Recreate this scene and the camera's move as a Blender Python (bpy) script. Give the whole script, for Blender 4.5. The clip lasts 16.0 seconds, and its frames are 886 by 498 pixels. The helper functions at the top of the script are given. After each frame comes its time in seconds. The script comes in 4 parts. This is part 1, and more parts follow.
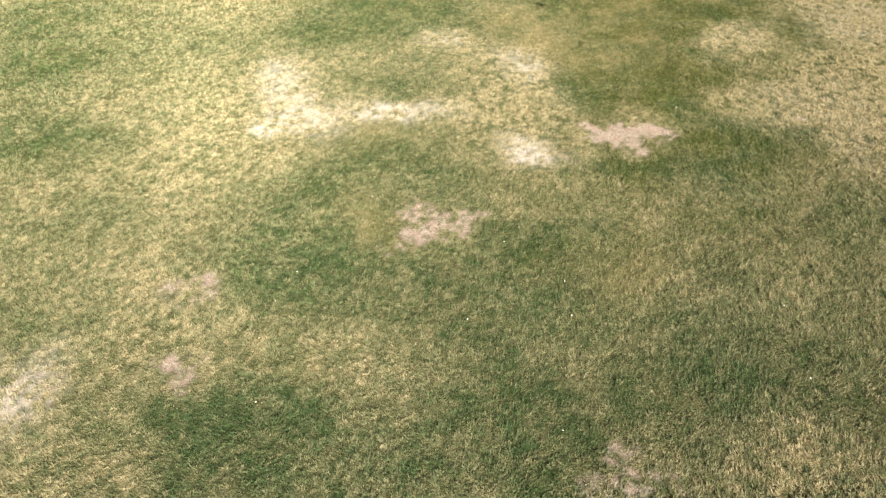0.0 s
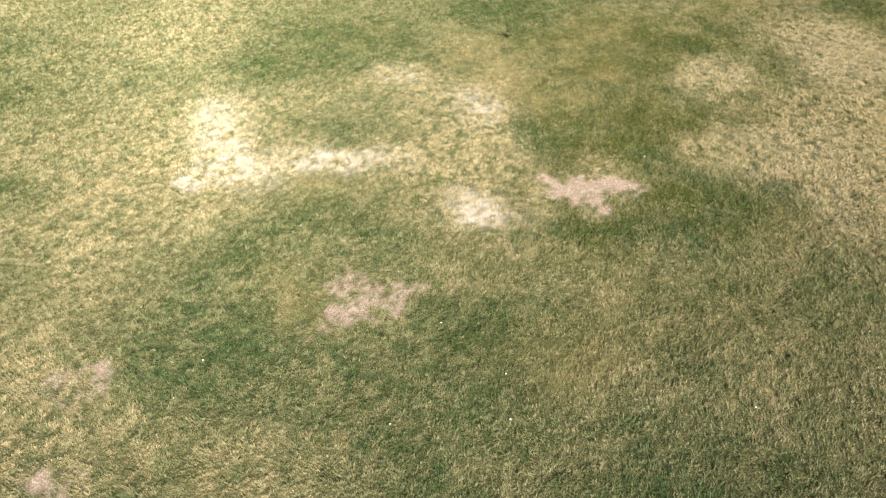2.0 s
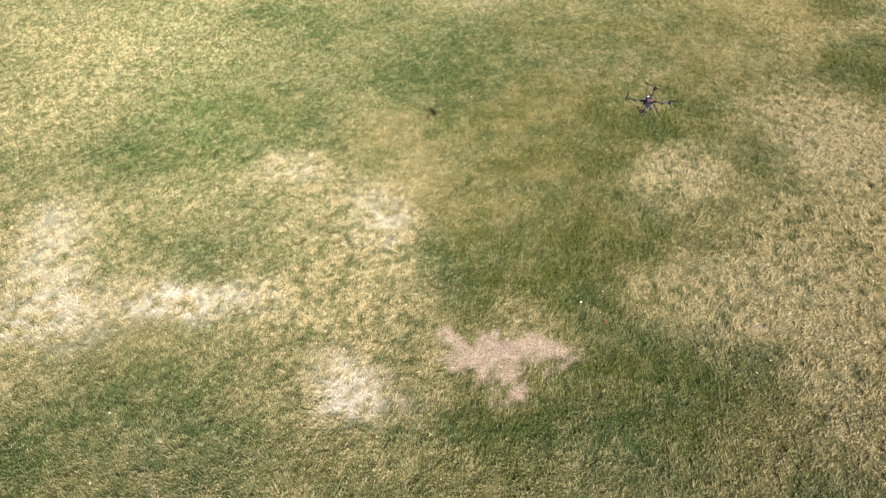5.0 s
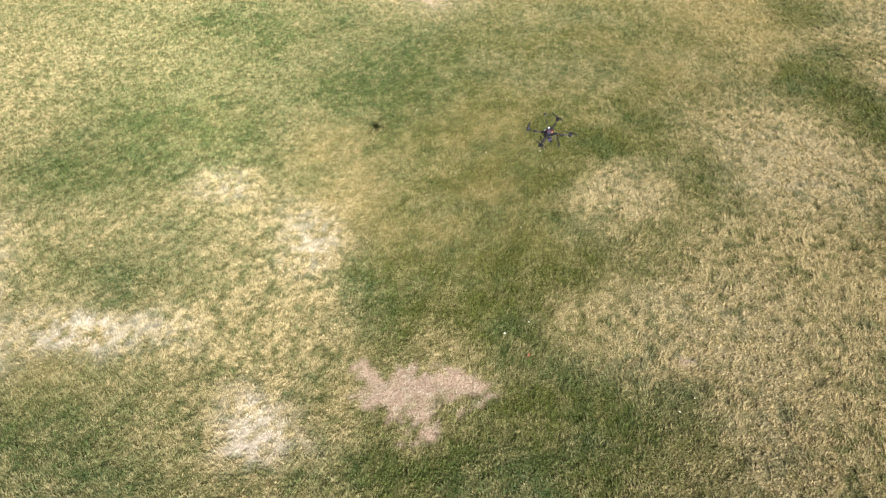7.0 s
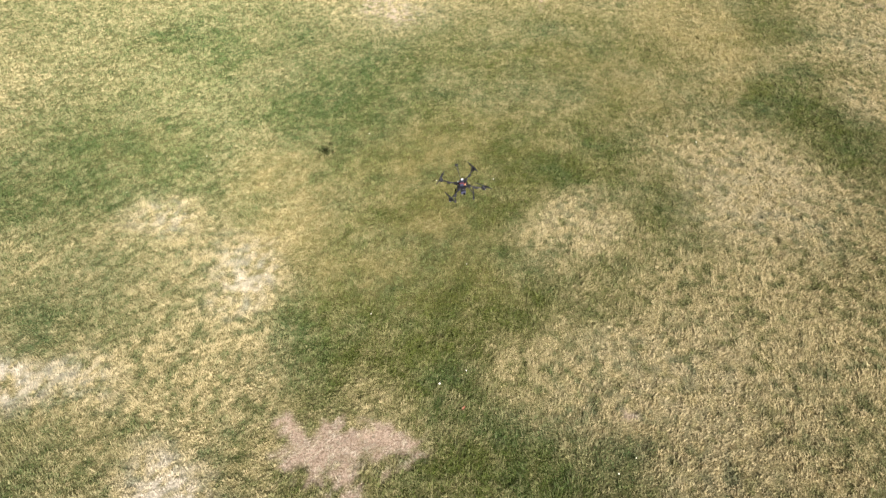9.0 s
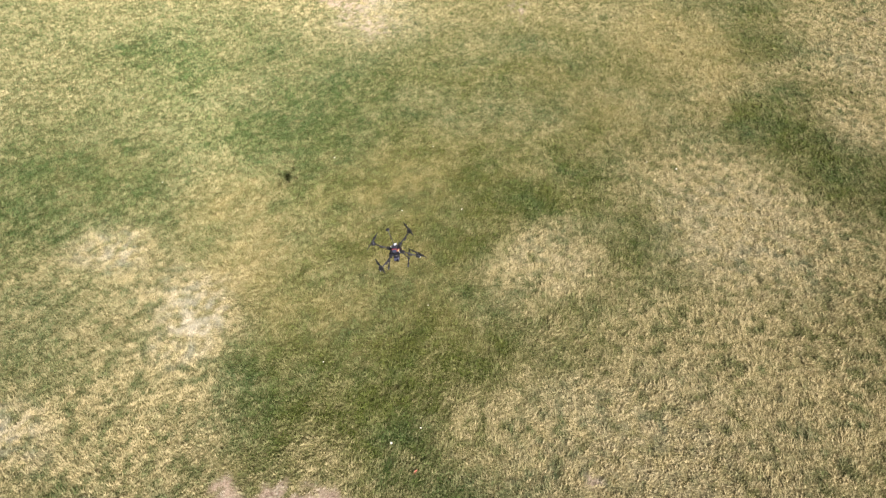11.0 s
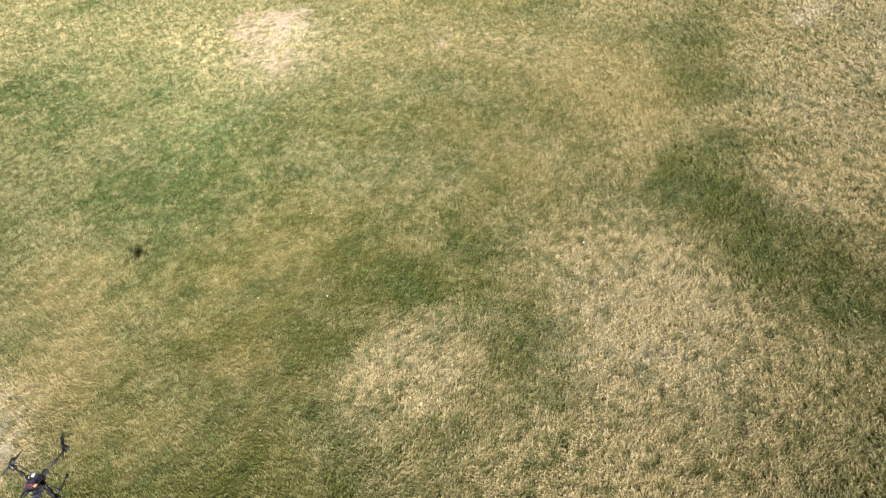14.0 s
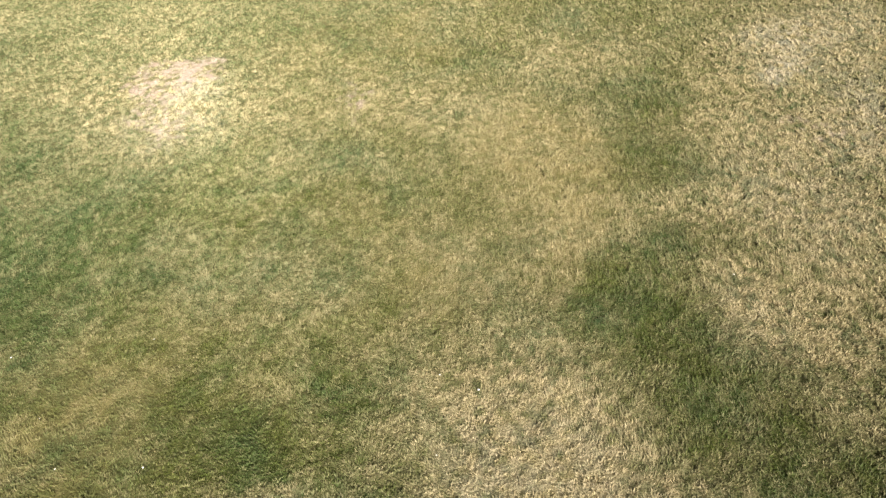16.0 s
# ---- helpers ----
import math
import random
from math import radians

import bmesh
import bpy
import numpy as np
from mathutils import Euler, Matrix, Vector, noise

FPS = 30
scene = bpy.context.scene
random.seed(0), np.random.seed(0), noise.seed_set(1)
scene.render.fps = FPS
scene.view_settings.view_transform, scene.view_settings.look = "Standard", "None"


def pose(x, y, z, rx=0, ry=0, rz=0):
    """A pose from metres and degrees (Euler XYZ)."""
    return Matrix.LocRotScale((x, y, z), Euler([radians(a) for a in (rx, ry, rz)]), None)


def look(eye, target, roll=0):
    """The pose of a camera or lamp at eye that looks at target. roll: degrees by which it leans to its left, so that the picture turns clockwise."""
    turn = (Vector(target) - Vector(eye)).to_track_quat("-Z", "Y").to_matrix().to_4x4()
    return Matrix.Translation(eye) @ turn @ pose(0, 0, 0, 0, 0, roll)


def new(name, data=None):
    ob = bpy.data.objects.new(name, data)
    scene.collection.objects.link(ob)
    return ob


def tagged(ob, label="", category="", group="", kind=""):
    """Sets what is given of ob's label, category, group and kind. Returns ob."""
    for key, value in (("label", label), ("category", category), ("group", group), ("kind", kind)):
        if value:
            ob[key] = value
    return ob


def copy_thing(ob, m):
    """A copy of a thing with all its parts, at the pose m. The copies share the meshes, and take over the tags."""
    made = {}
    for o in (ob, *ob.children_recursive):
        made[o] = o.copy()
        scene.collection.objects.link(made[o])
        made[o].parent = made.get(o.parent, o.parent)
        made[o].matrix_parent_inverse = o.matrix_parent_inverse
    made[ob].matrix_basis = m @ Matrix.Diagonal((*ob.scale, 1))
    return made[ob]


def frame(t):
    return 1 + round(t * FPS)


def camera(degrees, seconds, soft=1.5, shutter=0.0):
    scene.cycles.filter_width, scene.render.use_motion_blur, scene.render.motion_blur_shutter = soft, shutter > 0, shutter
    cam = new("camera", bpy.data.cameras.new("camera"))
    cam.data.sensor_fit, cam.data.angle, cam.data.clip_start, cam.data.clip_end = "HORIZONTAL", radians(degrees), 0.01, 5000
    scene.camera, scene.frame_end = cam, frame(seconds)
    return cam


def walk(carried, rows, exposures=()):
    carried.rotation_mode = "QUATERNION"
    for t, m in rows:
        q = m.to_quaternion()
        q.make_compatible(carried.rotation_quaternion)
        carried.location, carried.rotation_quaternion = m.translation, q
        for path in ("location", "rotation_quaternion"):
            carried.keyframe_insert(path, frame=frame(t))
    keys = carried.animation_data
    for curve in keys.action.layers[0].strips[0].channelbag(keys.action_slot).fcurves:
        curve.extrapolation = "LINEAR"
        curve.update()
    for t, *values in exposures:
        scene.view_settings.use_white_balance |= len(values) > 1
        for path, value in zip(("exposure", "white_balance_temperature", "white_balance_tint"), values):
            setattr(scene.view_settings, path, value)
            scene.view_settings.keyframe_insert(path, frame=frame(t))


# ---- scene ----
# ---------------------------------------------------------------- camera
cam = camera(70.96, 16.0, soft=1.3)
PATH = [
    (0, (-0.000, -0.000, 10.000), (0.000, 1.432, 8.604), -3.36),
    (0.5, (0.243, 0.352, 10.023), (0.248, 1.783, 8.626), -3.40),
    (1, (0.609, 0.845, 9.972), (0.616, 2.279, 8.578), -3.38),
    (1.5, (1.041, 1.490, 9.933), (1.050, 2.927, 8.542), -3.30),
    (2, (1.502, 2.261, 9.862), (1.509, 3.704, 8.477), -3.33),
    (2.5, (1.915, 3.139, 9.801), (1.921, 4.586, 8.420), -3.25),
    (3, (2.332, 4.121, 9.770), (2.343, 5.569, 8.390), -3.25),
    (3.5, (2.823, 5.120, 9.697), (2.833, 6.574, 8.324), -3.36),
    (4, (3.369, 6.044, 9.630), (3.371, 7.500, 8.258), -3.48),
    (4.5, (3.845, 6.773, 9.584), (3.842, 8.227, 8.211), -3.60),
    (5, (4.340, 7.291, 9.547), (4.335, 8.744, 8.172), -3.73),
    (5.5, (4.848, 7.637, 9.520), (4.840, 9.087, 8.143), -3.83),
    (6, (5.314, 7.851, 9.508), (5.306, 9.300, 8.129), -3.87),
    (6.5, (5.688, 7.976, 9.515), (5.683, 9.423, 8.134), -3.82),
    (7, (5.922, 8.056, 9.547), (5.923, 9.501, 8.164), -3.64),
    (7.5, (6.095, 8.184, 9.612), (6.102, 9.622, 8.221), -3.44),
    (8, (6.334, 8.371, 9.603), (6.348, 9.810, 8.214), -3.42),
    (8.5, (6.717, 8.699, 9.593), (6.733, 10.141, 8.207), -3.48),
    (9, (7.174, 9.075, 9.566), (7.184, 10.521, 8.184), -3.56),
    (9.5, (7.504, 9.399, 9.557), (7.511, 10.846, 8.176), -3.59),
    (10, (7.711, 9.678, 9.571), (7.717, 11.123, 8.188), -3.56),
    (10.5, (7.859, 9.944, 9.591), (7.869, 11.385, 8.205), -3.51),
    (11, (8.016, 10.229, 9.605), (8.030, 11.668, 8.215), -3.44),
    (11.5, (8.247, 10.568, 9.598), (8.264, 12.005, 8.206), -3.38),
    (12, (8.588, 10.960, 9.571), (8.604, 12.397, 8.179), -3.40),
    (12.5, (8.992, 11.318, 9.551), (9.005, 12.754, 8.159), -3.57),
    (13, (9.510, 11.704, 9.474), (9.527, 13.141, 8.083), -3.68),
    (13.5, (10.170, 12.237, 9.397), (10.190, 13.675, 8.007), -3.78),
    (14, (10.904, 12.911, 9.299), (10.923, 14.354, 7.913), -3.85),
    (14.5, (11.676, 13.757, 9.214), (11.695, 15.203, 7.833), -3.95),
    (15, (12.423, 14.727, 9.146), (12.437, 16.178, 7.769), -3.98),
    (15.5, (13.087, 15.713, 9.084), (13.098, 17.169, 7.714), -3.97),
    (16, (13.553, 16.376, 9.016), (13.563, 17.836, 7.649), -3.97),
]
walk(cam, [(t, look(eye, target, roll)) for t, eye, target, roll in PATH], exposures=[(0, 1.59), (4.5, 1.55), (8, 1.51), (16, 1.49)])

# ---------------------------------------------------------------- daylight
SUN_WAY = Vector((0.705, -1.69, 1.0))  # from the ground towards the sun
sun = new("sun", bpy.data.lights.new("sun", "SUN"))
sun.data.energy, sun.data.angle, sun.data.color = 5.0, radians(0.53), (1.0, 0.962, 0.92)
sun.matrix_world = look(SUN_WAY * 40, (0, 0, 0))

sky_world = bpy.data.worlds.new("sky")
scene.world = sky_world
sky_world.use_nodes = True
tree = sky_world.node_tree
sky = tree.nodes.new("ShaderNodeTexSky")
sky.sky_type, sky.sun_disc = "NISHITA", False
sky.sun_elevation = math.atan2(1.0, math.hypot(SUN_WAY.x, SUN_WAY.y))
sky.sun_rotation = math.atan2(SUN_WAY.x, SUN_WAY.y)
sky.dust_density, sky.ozone_density = 6.0, 0.3
tree.nodes["Background"].inputs["Strength"].default_value = 0.018
tree.links.new(sky.outputs["Color"], tree.nodes["Background"].inputs["Color"])


# ---------------------------------------------------------------- materials
class Nodes:
    """A short hand for building one node material."""

    def __init__(self, name):
        self.mat = bpy.data.materials.new(name)
        self.mat.use_nodes = True
        self.tree = self.mat.node_tree
        self.shader = self.tree.nodes["Principled BSDF"]
        self.out = self.tree.nodes["Material Output"]

    def add(self, kind, **values):
        node = self.tree.nodes.new(kind)
        for key, value in values.items():
            if key == "operation":
                node.operation = value
            elif key == "blend":
                node.blend_type = value
            elif key == "data_type":
                node.data_type = value
            elif key == "attribute":
                node.attribute_name = value
        return node

    def link(self, a, b):
        self.tree.links.new(a, b)

    def noise(self, scale, detail=3.0, rough=0.55):
        node = self.add("ShaderNodeTexNoise")
        node.inputs["Scale"].default_value = scale
        node.inputs["Detail"].default_value = detail
        node.inputs["Roughness"].default_value = rough
        self.link(self.place(), node.inputs["Vector"])
        return node.outputs["Fac"]

    def place(self):
        return self.add("ShaderNodeTexCoord").outputs["Object"]

    def span(self, value, low, high, to_low=0.0, to_high=1.0):
        node = self.add("ShaderNodeMapRange")
        for key, number in (("From Min", low), ("From Max", high), ("To Min", to_low), ("To Max", to_high)):
            node.inputs[key].default_value = number
        self.link(value, node.inputs["Value"])
        return node.outputs["Result"]

    def mix(self, factor, a, b):
        node = self.add("ShaderNodeMix", data_type="RGBA")
        for value, socket in ((factor, node.inputs[0]), (a, node.inputs[6]), (b, node.inputs[7])):
            if isinstance(value, tuple):
                socket.default_value = (*value, 1.0)
            elif isinstance(value, (int, float)):
                socket.default_value = value
            else:
                self.link(value, socket)
        return node.outputs[2]

    def bump(self, height, strength, distance):
        node = self.add("ShaderNodeBump")
        node.inputs["Strength"].default_value = strength
        node.inputs["Distance"].default_value = distance
        self.link(height, node.inputs["Height"])
        self.link(node.outputs["Normal"], self.shader.inputs["Normal"])

    def set(self, **values):
        for key, value in values.items():
            socket = self.shader.inputs[key.replace("_", " ")]
            if isinstance(value, (int, float)):
                socket.default_value = value
            elif isinstance(value, tuple):
                socket.default_value = (*value, 1.0)
            else:
                self.link(value, socket)
        return self


def turf_colours(n, green_a, green_b, straw_a, straw_b, bleach, grain, speck):
    """The colour of the turf from its stored condition: dryness, bareness, amber tint and paleness."""
    state = n.add("ShaderNodeAttribute", attribute="turf")
    parts = n.add("ShaderNodeSeparateColor")
    n.link(state.outputs["Color"], parts.inputs["Color"])
    lot = n.add("ShaderNodeAttribute", attribute="lot").outputs["Fac"]
    if speck > 0.2:
        lot = n.span(n.noise(40.0, 3.0, 0.65), 0.4, 0.6)
    dry, bare, warm = parts.outputs["Red"], parts.outputs["Green"], parts.outputs["Blue"]
    # small flecks of dead grass among the green
    fleck = n.add("ShaderNodeMath", operation="ADD")
    n.link(n.span(n.noise(grain, 4.0, 0.7), 0.4, 0.6, -speck, speck), fleck.inputs[0])
    n.link(dry, fleck.inputs[1])
    fleck.use_clamp = True
    green = n.mix(lot, green_a, green_b)
    # some stretches are a yellower green, most of all further up and across the field
    along = n.add("ShaderNodeSeparateXYZ")
    n.link(n.place(), along.inputs[0])
    share = n.add("ShaderNodeMath", operation="MULTIPLY")
    n.link(n.span(along.outputs["Y"], 7.0, 14.5, 0.1, 1.0), share.inputs[0])
    n.link(n.span(n.noise(0.45, 4.0, 0.6), 0.34, 0.56), share.inputs[1])
    hue = n.add("ShaderNodeMix", data_type="RGBA", blend="MULTIPLY")
    hue.inputs[7].default_value = (1.56, 1.08, 0.64, 1.0)
    across = n.add("ShaderNodeMath", operation="MULTIPLY")
    slant = n.add("ShaderNodeMath", operation="MULTIPLY_ADD")
    slant.inputs[1].default_value = -0.35
    n.link(along.outputs["Y"], slant.inputs[0])
    n.link(along.outputs["X"], slant.inputs[2])
    n.link(n.span(slant.outputs[0], -4.5, 0.0, 0.3, 1.0), across.inputs[0])
    n.link(share.outputs[0], across.inputs[1])
    n.link(across.outputs[0], hue.inputs[0])
    n.link(green, hue.inputs[6])
    green = hue.outputs[2]
    straw = n.mix(lot, straw_a, straw_b)
    colour = n.mix(fleck.outputs[0], green, straw)
    colour = n.mix(n.span(warm, 0, 1, 0, 0.48), colour, AMBER)
    colour = n.mix(bare, colour, n.mix(n.span(n.noise(30.0, 4.0, 0.7), 0.35, 0.65), SOIL_DARK, SOIL))
    return n.mix(n.span(state.outputs["Alpha"], 0, 1, 0, bleach), colour, PALE)


def grass_material():
    n = Nodes("grass_blades")
    colour = turf_colours(n, GREEN_A, GREEN_B, STRAW_A, STRAW_B, 1.0, 26.0, 0.12)
    n.set(Base_Color=colour, Roughness=0.65)
    n.shader.inputs["Specular IOR Level"].default_value = 0.2
    n.shader.inputs["Diffuse Roughness"].default_value = 0.9
    thin = n.add("ShaderNodeBsdfTranslucent")
    n.link(colour, thin.inputs["Color"])
    both = n.add("ShaderNodeMixShader")
    both.inputs[0].default_value = 0.2
    n.link(n.shader.outputs[0], both.inputs[1])
    n.link(thin.outputs[0], both.inputs[2])
    n.link(both.outputs[0], n.out.inputs["Surface"])
    return n.mat


def ground_material():
    n = Nodes("turf_mat")
    # roots and old stalks between the blades, darkened to stand in for shade there
    colour = turf_colours(n, (0.013, 0.027, 0.007), (0.042, 0.073, 0.021), (0.135, 0.112, 0.047), (0.36, 0.306, 0.152), 0.8, 30.0, 0.24)
    n.set(Base_Color=colour, Roughness=0.95)
    n.shader.inputs["Specular IOR Level"].default_value = 0.1
    n.shader.inputs["Diffuse Roughness"].default_value = 1.0
    n.bump(n.noise(30.0, 6.0, 0.75), 1.0, 0.09)
    return n.mat


def far_material():
    """The field beyond: the same turf, told from afar by its patches, clumps and grain."""
    n = Nodes("far_turf")
    dry = n.span(n.noise(0.3, 5.0, 0.6), 0.33, 0.67, -0.1, 0.85)
    for scale, detail, part_of in ((2.2, 4.0, 0.3), (16.0, 3.0, 0.32)):
        more = n.add("ShaderNodeMath", operation="ADD")
        more.use_clamp = True
        n.link(n.span(n.noise(scale, detail, 0.6), 0.3, 0.7, -part_of, part_of), more.inputs[0])
        n.link(dry, more.inputs[1])
        dry = more.outputs[0]
    lot = n.span(n.noise(13.0, 3.0, 0.6), 0.3, 0.7)
    green = n.mix(lot, (0.024, 0.035, 0.009), (0.085, 0.105, 0.031))
    straw = n.mix(lot, (0.14, 0.115, 0.053), (0.33, 0.275, 0.16))
    n.set(Base_Color=n.mix(dry, green, straw), Roughness=0.95)
    n.shader.inputs["Specular IOR Level"].default_value = 0.1
    n.shader.inputs["Diffuse Roughness"].default_value = 1.0
    n.bump(n.noise(14.0, 5.0, 0.7), 1.0, 0.05)
    return n.mat


def plain(name, colour, rough, metal=0.0, grain=60.0, wear=0.25):
    """A small worn surface: its colour broken by grain, its gloss by smudges."""
    n = Nodes(name)
    fleck = n.span(n.noise(grain, 4.0), 0.3, 0.7)
    dark = tuple(c * (1 - wear) for c in colour)
    n.set(Base_Color=n.mix(fleck, dark, colour), Metallic=metal)
    n.link(n.span(n.noise(grain * 0.3, 3.0), 0.3, 0.7, max(rough - 0.1, 0.02), min(rough + 0.12, 1.0)), n.shader.inputs["Roughness"])
    n.bump(n.noise(grain * 4, 2.0), 0.15, 0.001)
    return n.mat


GREEN_A, GREEN_B = (0.028, 0.058, 0.016), (0.08, 0.14, 0.044)
STRAW_A, STRAW_B = (0.37, 0.303, 0.15), (0.575, 0.485, 0.28)
AMBER, SOIL, PALE = (0.35, 0.272, 0.11), (0.5, 0.385, 0.3), (0.68, 0.615, 0.525)
SOIL_DARK = (0.21, 0.145, 0.095)
GRASS, GROUND, FAR_TURF = grass_material(), ground_material(), far_material()
CARBON = plain("carbon_fibre", (0.02, 0.02, 0.024), 0.38, 0.0, 240.0, 0.5)
BLACK_PLASTIC = plain("black_plastic", (0.018, 0.018, 0.022), 0.5, 0.0, 90.0)
GREY_TUBE = plain("grey_arm_tube", (0.055, 0.053, 0.06), 0.4, 0.2, 120.0)
MOTOR_METAL = plain("motor_metal", (0.1, 0.1, 0.12), 0.3, 0.9, 150.0)
WHITE_PLASTIC = plain("white_plastic", (0.72, 0.73, 0.76), 0.4, 0.0, 50.0, 0.12)
YELLOW_WRAP = plain("yellow_wrap", (0.38, 0.22, 0.12), 0.45, 0.0, 70.0)
RED_STRAP = plain("red_strap", (0.2, 0.03, 0.04), 0.8, 0.0, 200.0)
BLUE_CASE = plain("blue_grey_case", (0.028, 0.03, 0.055), 0.42, 0.0, 80.0)
RUBBER = plain("foam_rubber", (0.025, 0.025, 0.025), 0.9, 0.0, 140.0)
LENS_GLASS = plain("lens_glass", (0.008, 0.008, 0.012), 0.06, 0.0, 20.0)
PETAL = plain("white_petal", (0.76, 0.74, 0.64), 0.6, 0.0, 400.0, 0.08)
POLLEN = plain("yellow_pollen", (0.7, 0.45, 0.05), 0.8, 0.0, 600.0)
LEAF_BROWN = plain("dry_leaf_brown", (0.3, 0.1, 0.05), 0.7, 0.0, 90.0, 0.4)
STEM = plain("flower_stem", (0.1, 0.17, 0.05), 0.6, 0.0, 300.0)

# ---------------------------------------------------------------- the condition of the turf
# Plan of the field: x across, y along. The condition is kept on a fine raster and read from it.
X0, X1, Y0, Y1, STEP = -22.0, 34.0, 1.0, 47.0, 0.05
grid_x, grid_y = np.meshgrid(np.arange(X0, X1, STEP), np.arange(Y0, Y1, STEP))


def lattice(x, y, size, seed):
    """Smooth noise from 0 to 1 with lumps of the given size in metres."""
    table = np.random.RandomState(seed).rand(256, 256)
    u, v = x / size + 31.7, y / size + 57.3
    i, j = np.floor(u).astype(int), np.floor(v).astype(int)
    a, b = u - i, v - j
    a, b = a * a * (3 - 2 * a), b * b * (3 - 2 * b)
    i0, i1, j0, j1 = i % 256, (i + 1) % 256, j % 256, (j + 1) % 256
    return (table[j0, i0] * (1 - a) + table[j0, i1] * a) * (1 - b) + (table[j1, i0] * (1 - a) + table[j1, i1] * a) * b


def lumps(x, y, size, seed, octaves=4, fall=0.55):
    total, weight = 0.0, 0.0
    for k in range(octaves):
        total = total + fall**k * lattice(x, y, size * 0.5**k, seed + 7 * k)
        weight += fall**k
    return total / weight


# Patches have torn outlines: the plan is pushed about before they are laid on it.
torn_x = grid_x + 1.1 * (lumps(grid_x, grid_y, 0.9, 3, 4, 0.7) - 0.5)
torn_y = grid_y + 1.1 * (lumps(grid_x, grid_y, 0.9, 19, 4, 0.7) - 0.5)
layer = {kind: np.zeros_like(grid_x) for kind in ("bare", "pale", "straw", "green", "amber", "tint")}


def patch(kind, x, y, a, b, turn, strength):
    """An oval patch of turf, a and b its half axes in metres, soft at its rim."""
    c, s = math.cos(radians(turn)), math.sin(radians(turn))
    reach = 2.3 * max(a, b) + 0.7
    i0, i1 = max(int((x - reach - X0) / STEP), 0), int((x + reach - X0) / STEP)
    j0, j1 = max(int((y - reach - Y0) / STEP), 0), int((y + reach - Y0) / STEP)
    if i1 <= i0 or j1 <= j0:
        return
    part_x, part_y = torn_x[j0:j1, i0:i1] - x, torn_y[j0:j1, i0:i1] - y
    d = np.hypot((part_x * c + part_y * s) / a, (part_y * c - part_x * s) / b)
    sharp = {"amber": 1.0, "bare": 2.6, "pale": 1.3, "tint": 1.6}.get(kind, 1.25)
    layer[kind][j0:j1, i0:i1] += strength * np.exp(-0.69 * d ** (2 * sharp))


def bare(*numbers):
    patch("bare", *numbers)


def pale(*numbers):
    patch("pale", *numbers)


def straw(*numbers):
    patch("straw", *numbers)


def green(*numbers):
    patch("green", *numbers)


def amber(*numbers):
    patch("amber", *numbers)


def tint(*numbers):
    """Turf that is a little drier, or greener where the last number is below 0."""
    patch("tint", *numbers)


bare(10.06, 14.75, 0.24, 0.11, -2, 1.2)
bare(2.57, 13.75, 0.52, 0.38, -29, 0.4)
bare(-0.44, 11.52, 0.52, 0.40, 37, 0.85)
bare(0.22, 11.10, 0.67, 0.32, 15, 0.75)
bare(-0.85, 10.51, 0.55, 0.36, 47, 0.75)
bare(-0.10, 10.72, 0.83, 0.28, 1, 0.65)
bare(0.43, 11.52, 0.26, 0.18, -11, 0.7)
bare(4.78, 14.62, 0.56, 0.49, -40, 1.35)
bare(5.79, 14.39, 0.75, 0.41, -6, 1.35)
bare(5.29, 13.83, 0.45, 0.29, -8, 1.1)
bare(5.29, 14.24, 0.90, 0.45, -6, 0.5)
bare(4.65, 13.70, 0.19, 0.14, -13, 0.7)
bare(6.20, 14.57, 0.35, 0.26, -6, 0.8)
bare(2.81, 4.56, 0.70, 0.43, 3, 0.55)
bare(-5.05, 7.28, 0.47, 0.40, 3, 0.5)
bare(-5.75, 9.33, 0.79, 0.48, -17, 0.35)
bare(5.24, 34.69, 1.42, 0.94, -48, 0.95)
bare(6.41, 35.22, 0.93, 0.64, -39, 0.9)
bare(5.84, 32.22, 1.48, 0.91, -59, 0.75)
bare(11.35, 32.59, 1.56, 0.47, -87, 0.4)
bare(-8.00, 6.90, 0.85, 0.46, -19, 0.5)
bare(23.07, 29.35, 0.91, 0.58, 75, 0.25)
bare(23.18, 29.60, 0.78, 0.37, -70, 0.25)
tint(15.00, 20.50, 1.30, 0.90, 80, 0.12)
pale(26.83, 35.30, 2.01, 1.47, 32, 0.15)
pale(24.82, 29.99, 2.42, 0.77, 55, 0.25)
pale(6.31, 34.24, 1.42, 0.87, -60, 0.3)
pale(-1.37, 16.24, 0.85, 0.52, -13, 1)
pale(-3.97, 16.30, 1.12, 0.81, -37, 0.65)
pale(-4.87, 18.50, 1.31, 0.69, -68, 0.55)
pale(-4.77, 15.79, 0.37, 0.26, -37, 0.8)
pale(2.64, 13.62, 0.47, 0.35, -33, 0.9)
pale(2.13, 14.20, 0.53, 0.36, -22, 0.6)
pale(0.36, 16.19, 0.73, 0.45, -22, 0.4)
pale(2.77, 18.98, 0.87, 0.69, -42, 0.35)
pale(3.23, 18.38, 0.52, 0.34, -74, 0.3)
pale(0.46, 20.87, 0.76, 0.54, -42, 0.45)
pale(10.42, 19.62, 0.78, 0.68, 39, 0.15)
pale(6.0, 31.9, 1.3, 1.0, -46, 0.25)
pale(23.98, 32.62, 0.76, 0.57, 35, 0.25)
pale(24.85, 34.70, 1.11, 0.82, 13, 0.18)
pale(2.76, 18.27, 0.58, 0.48, -89, 0.4)
pale(23.51, 32.35, 0.64, 0.37, 58, 0.3)
pale(-8.45, 6.93, 0.95, 0.53, -46, 0.3)
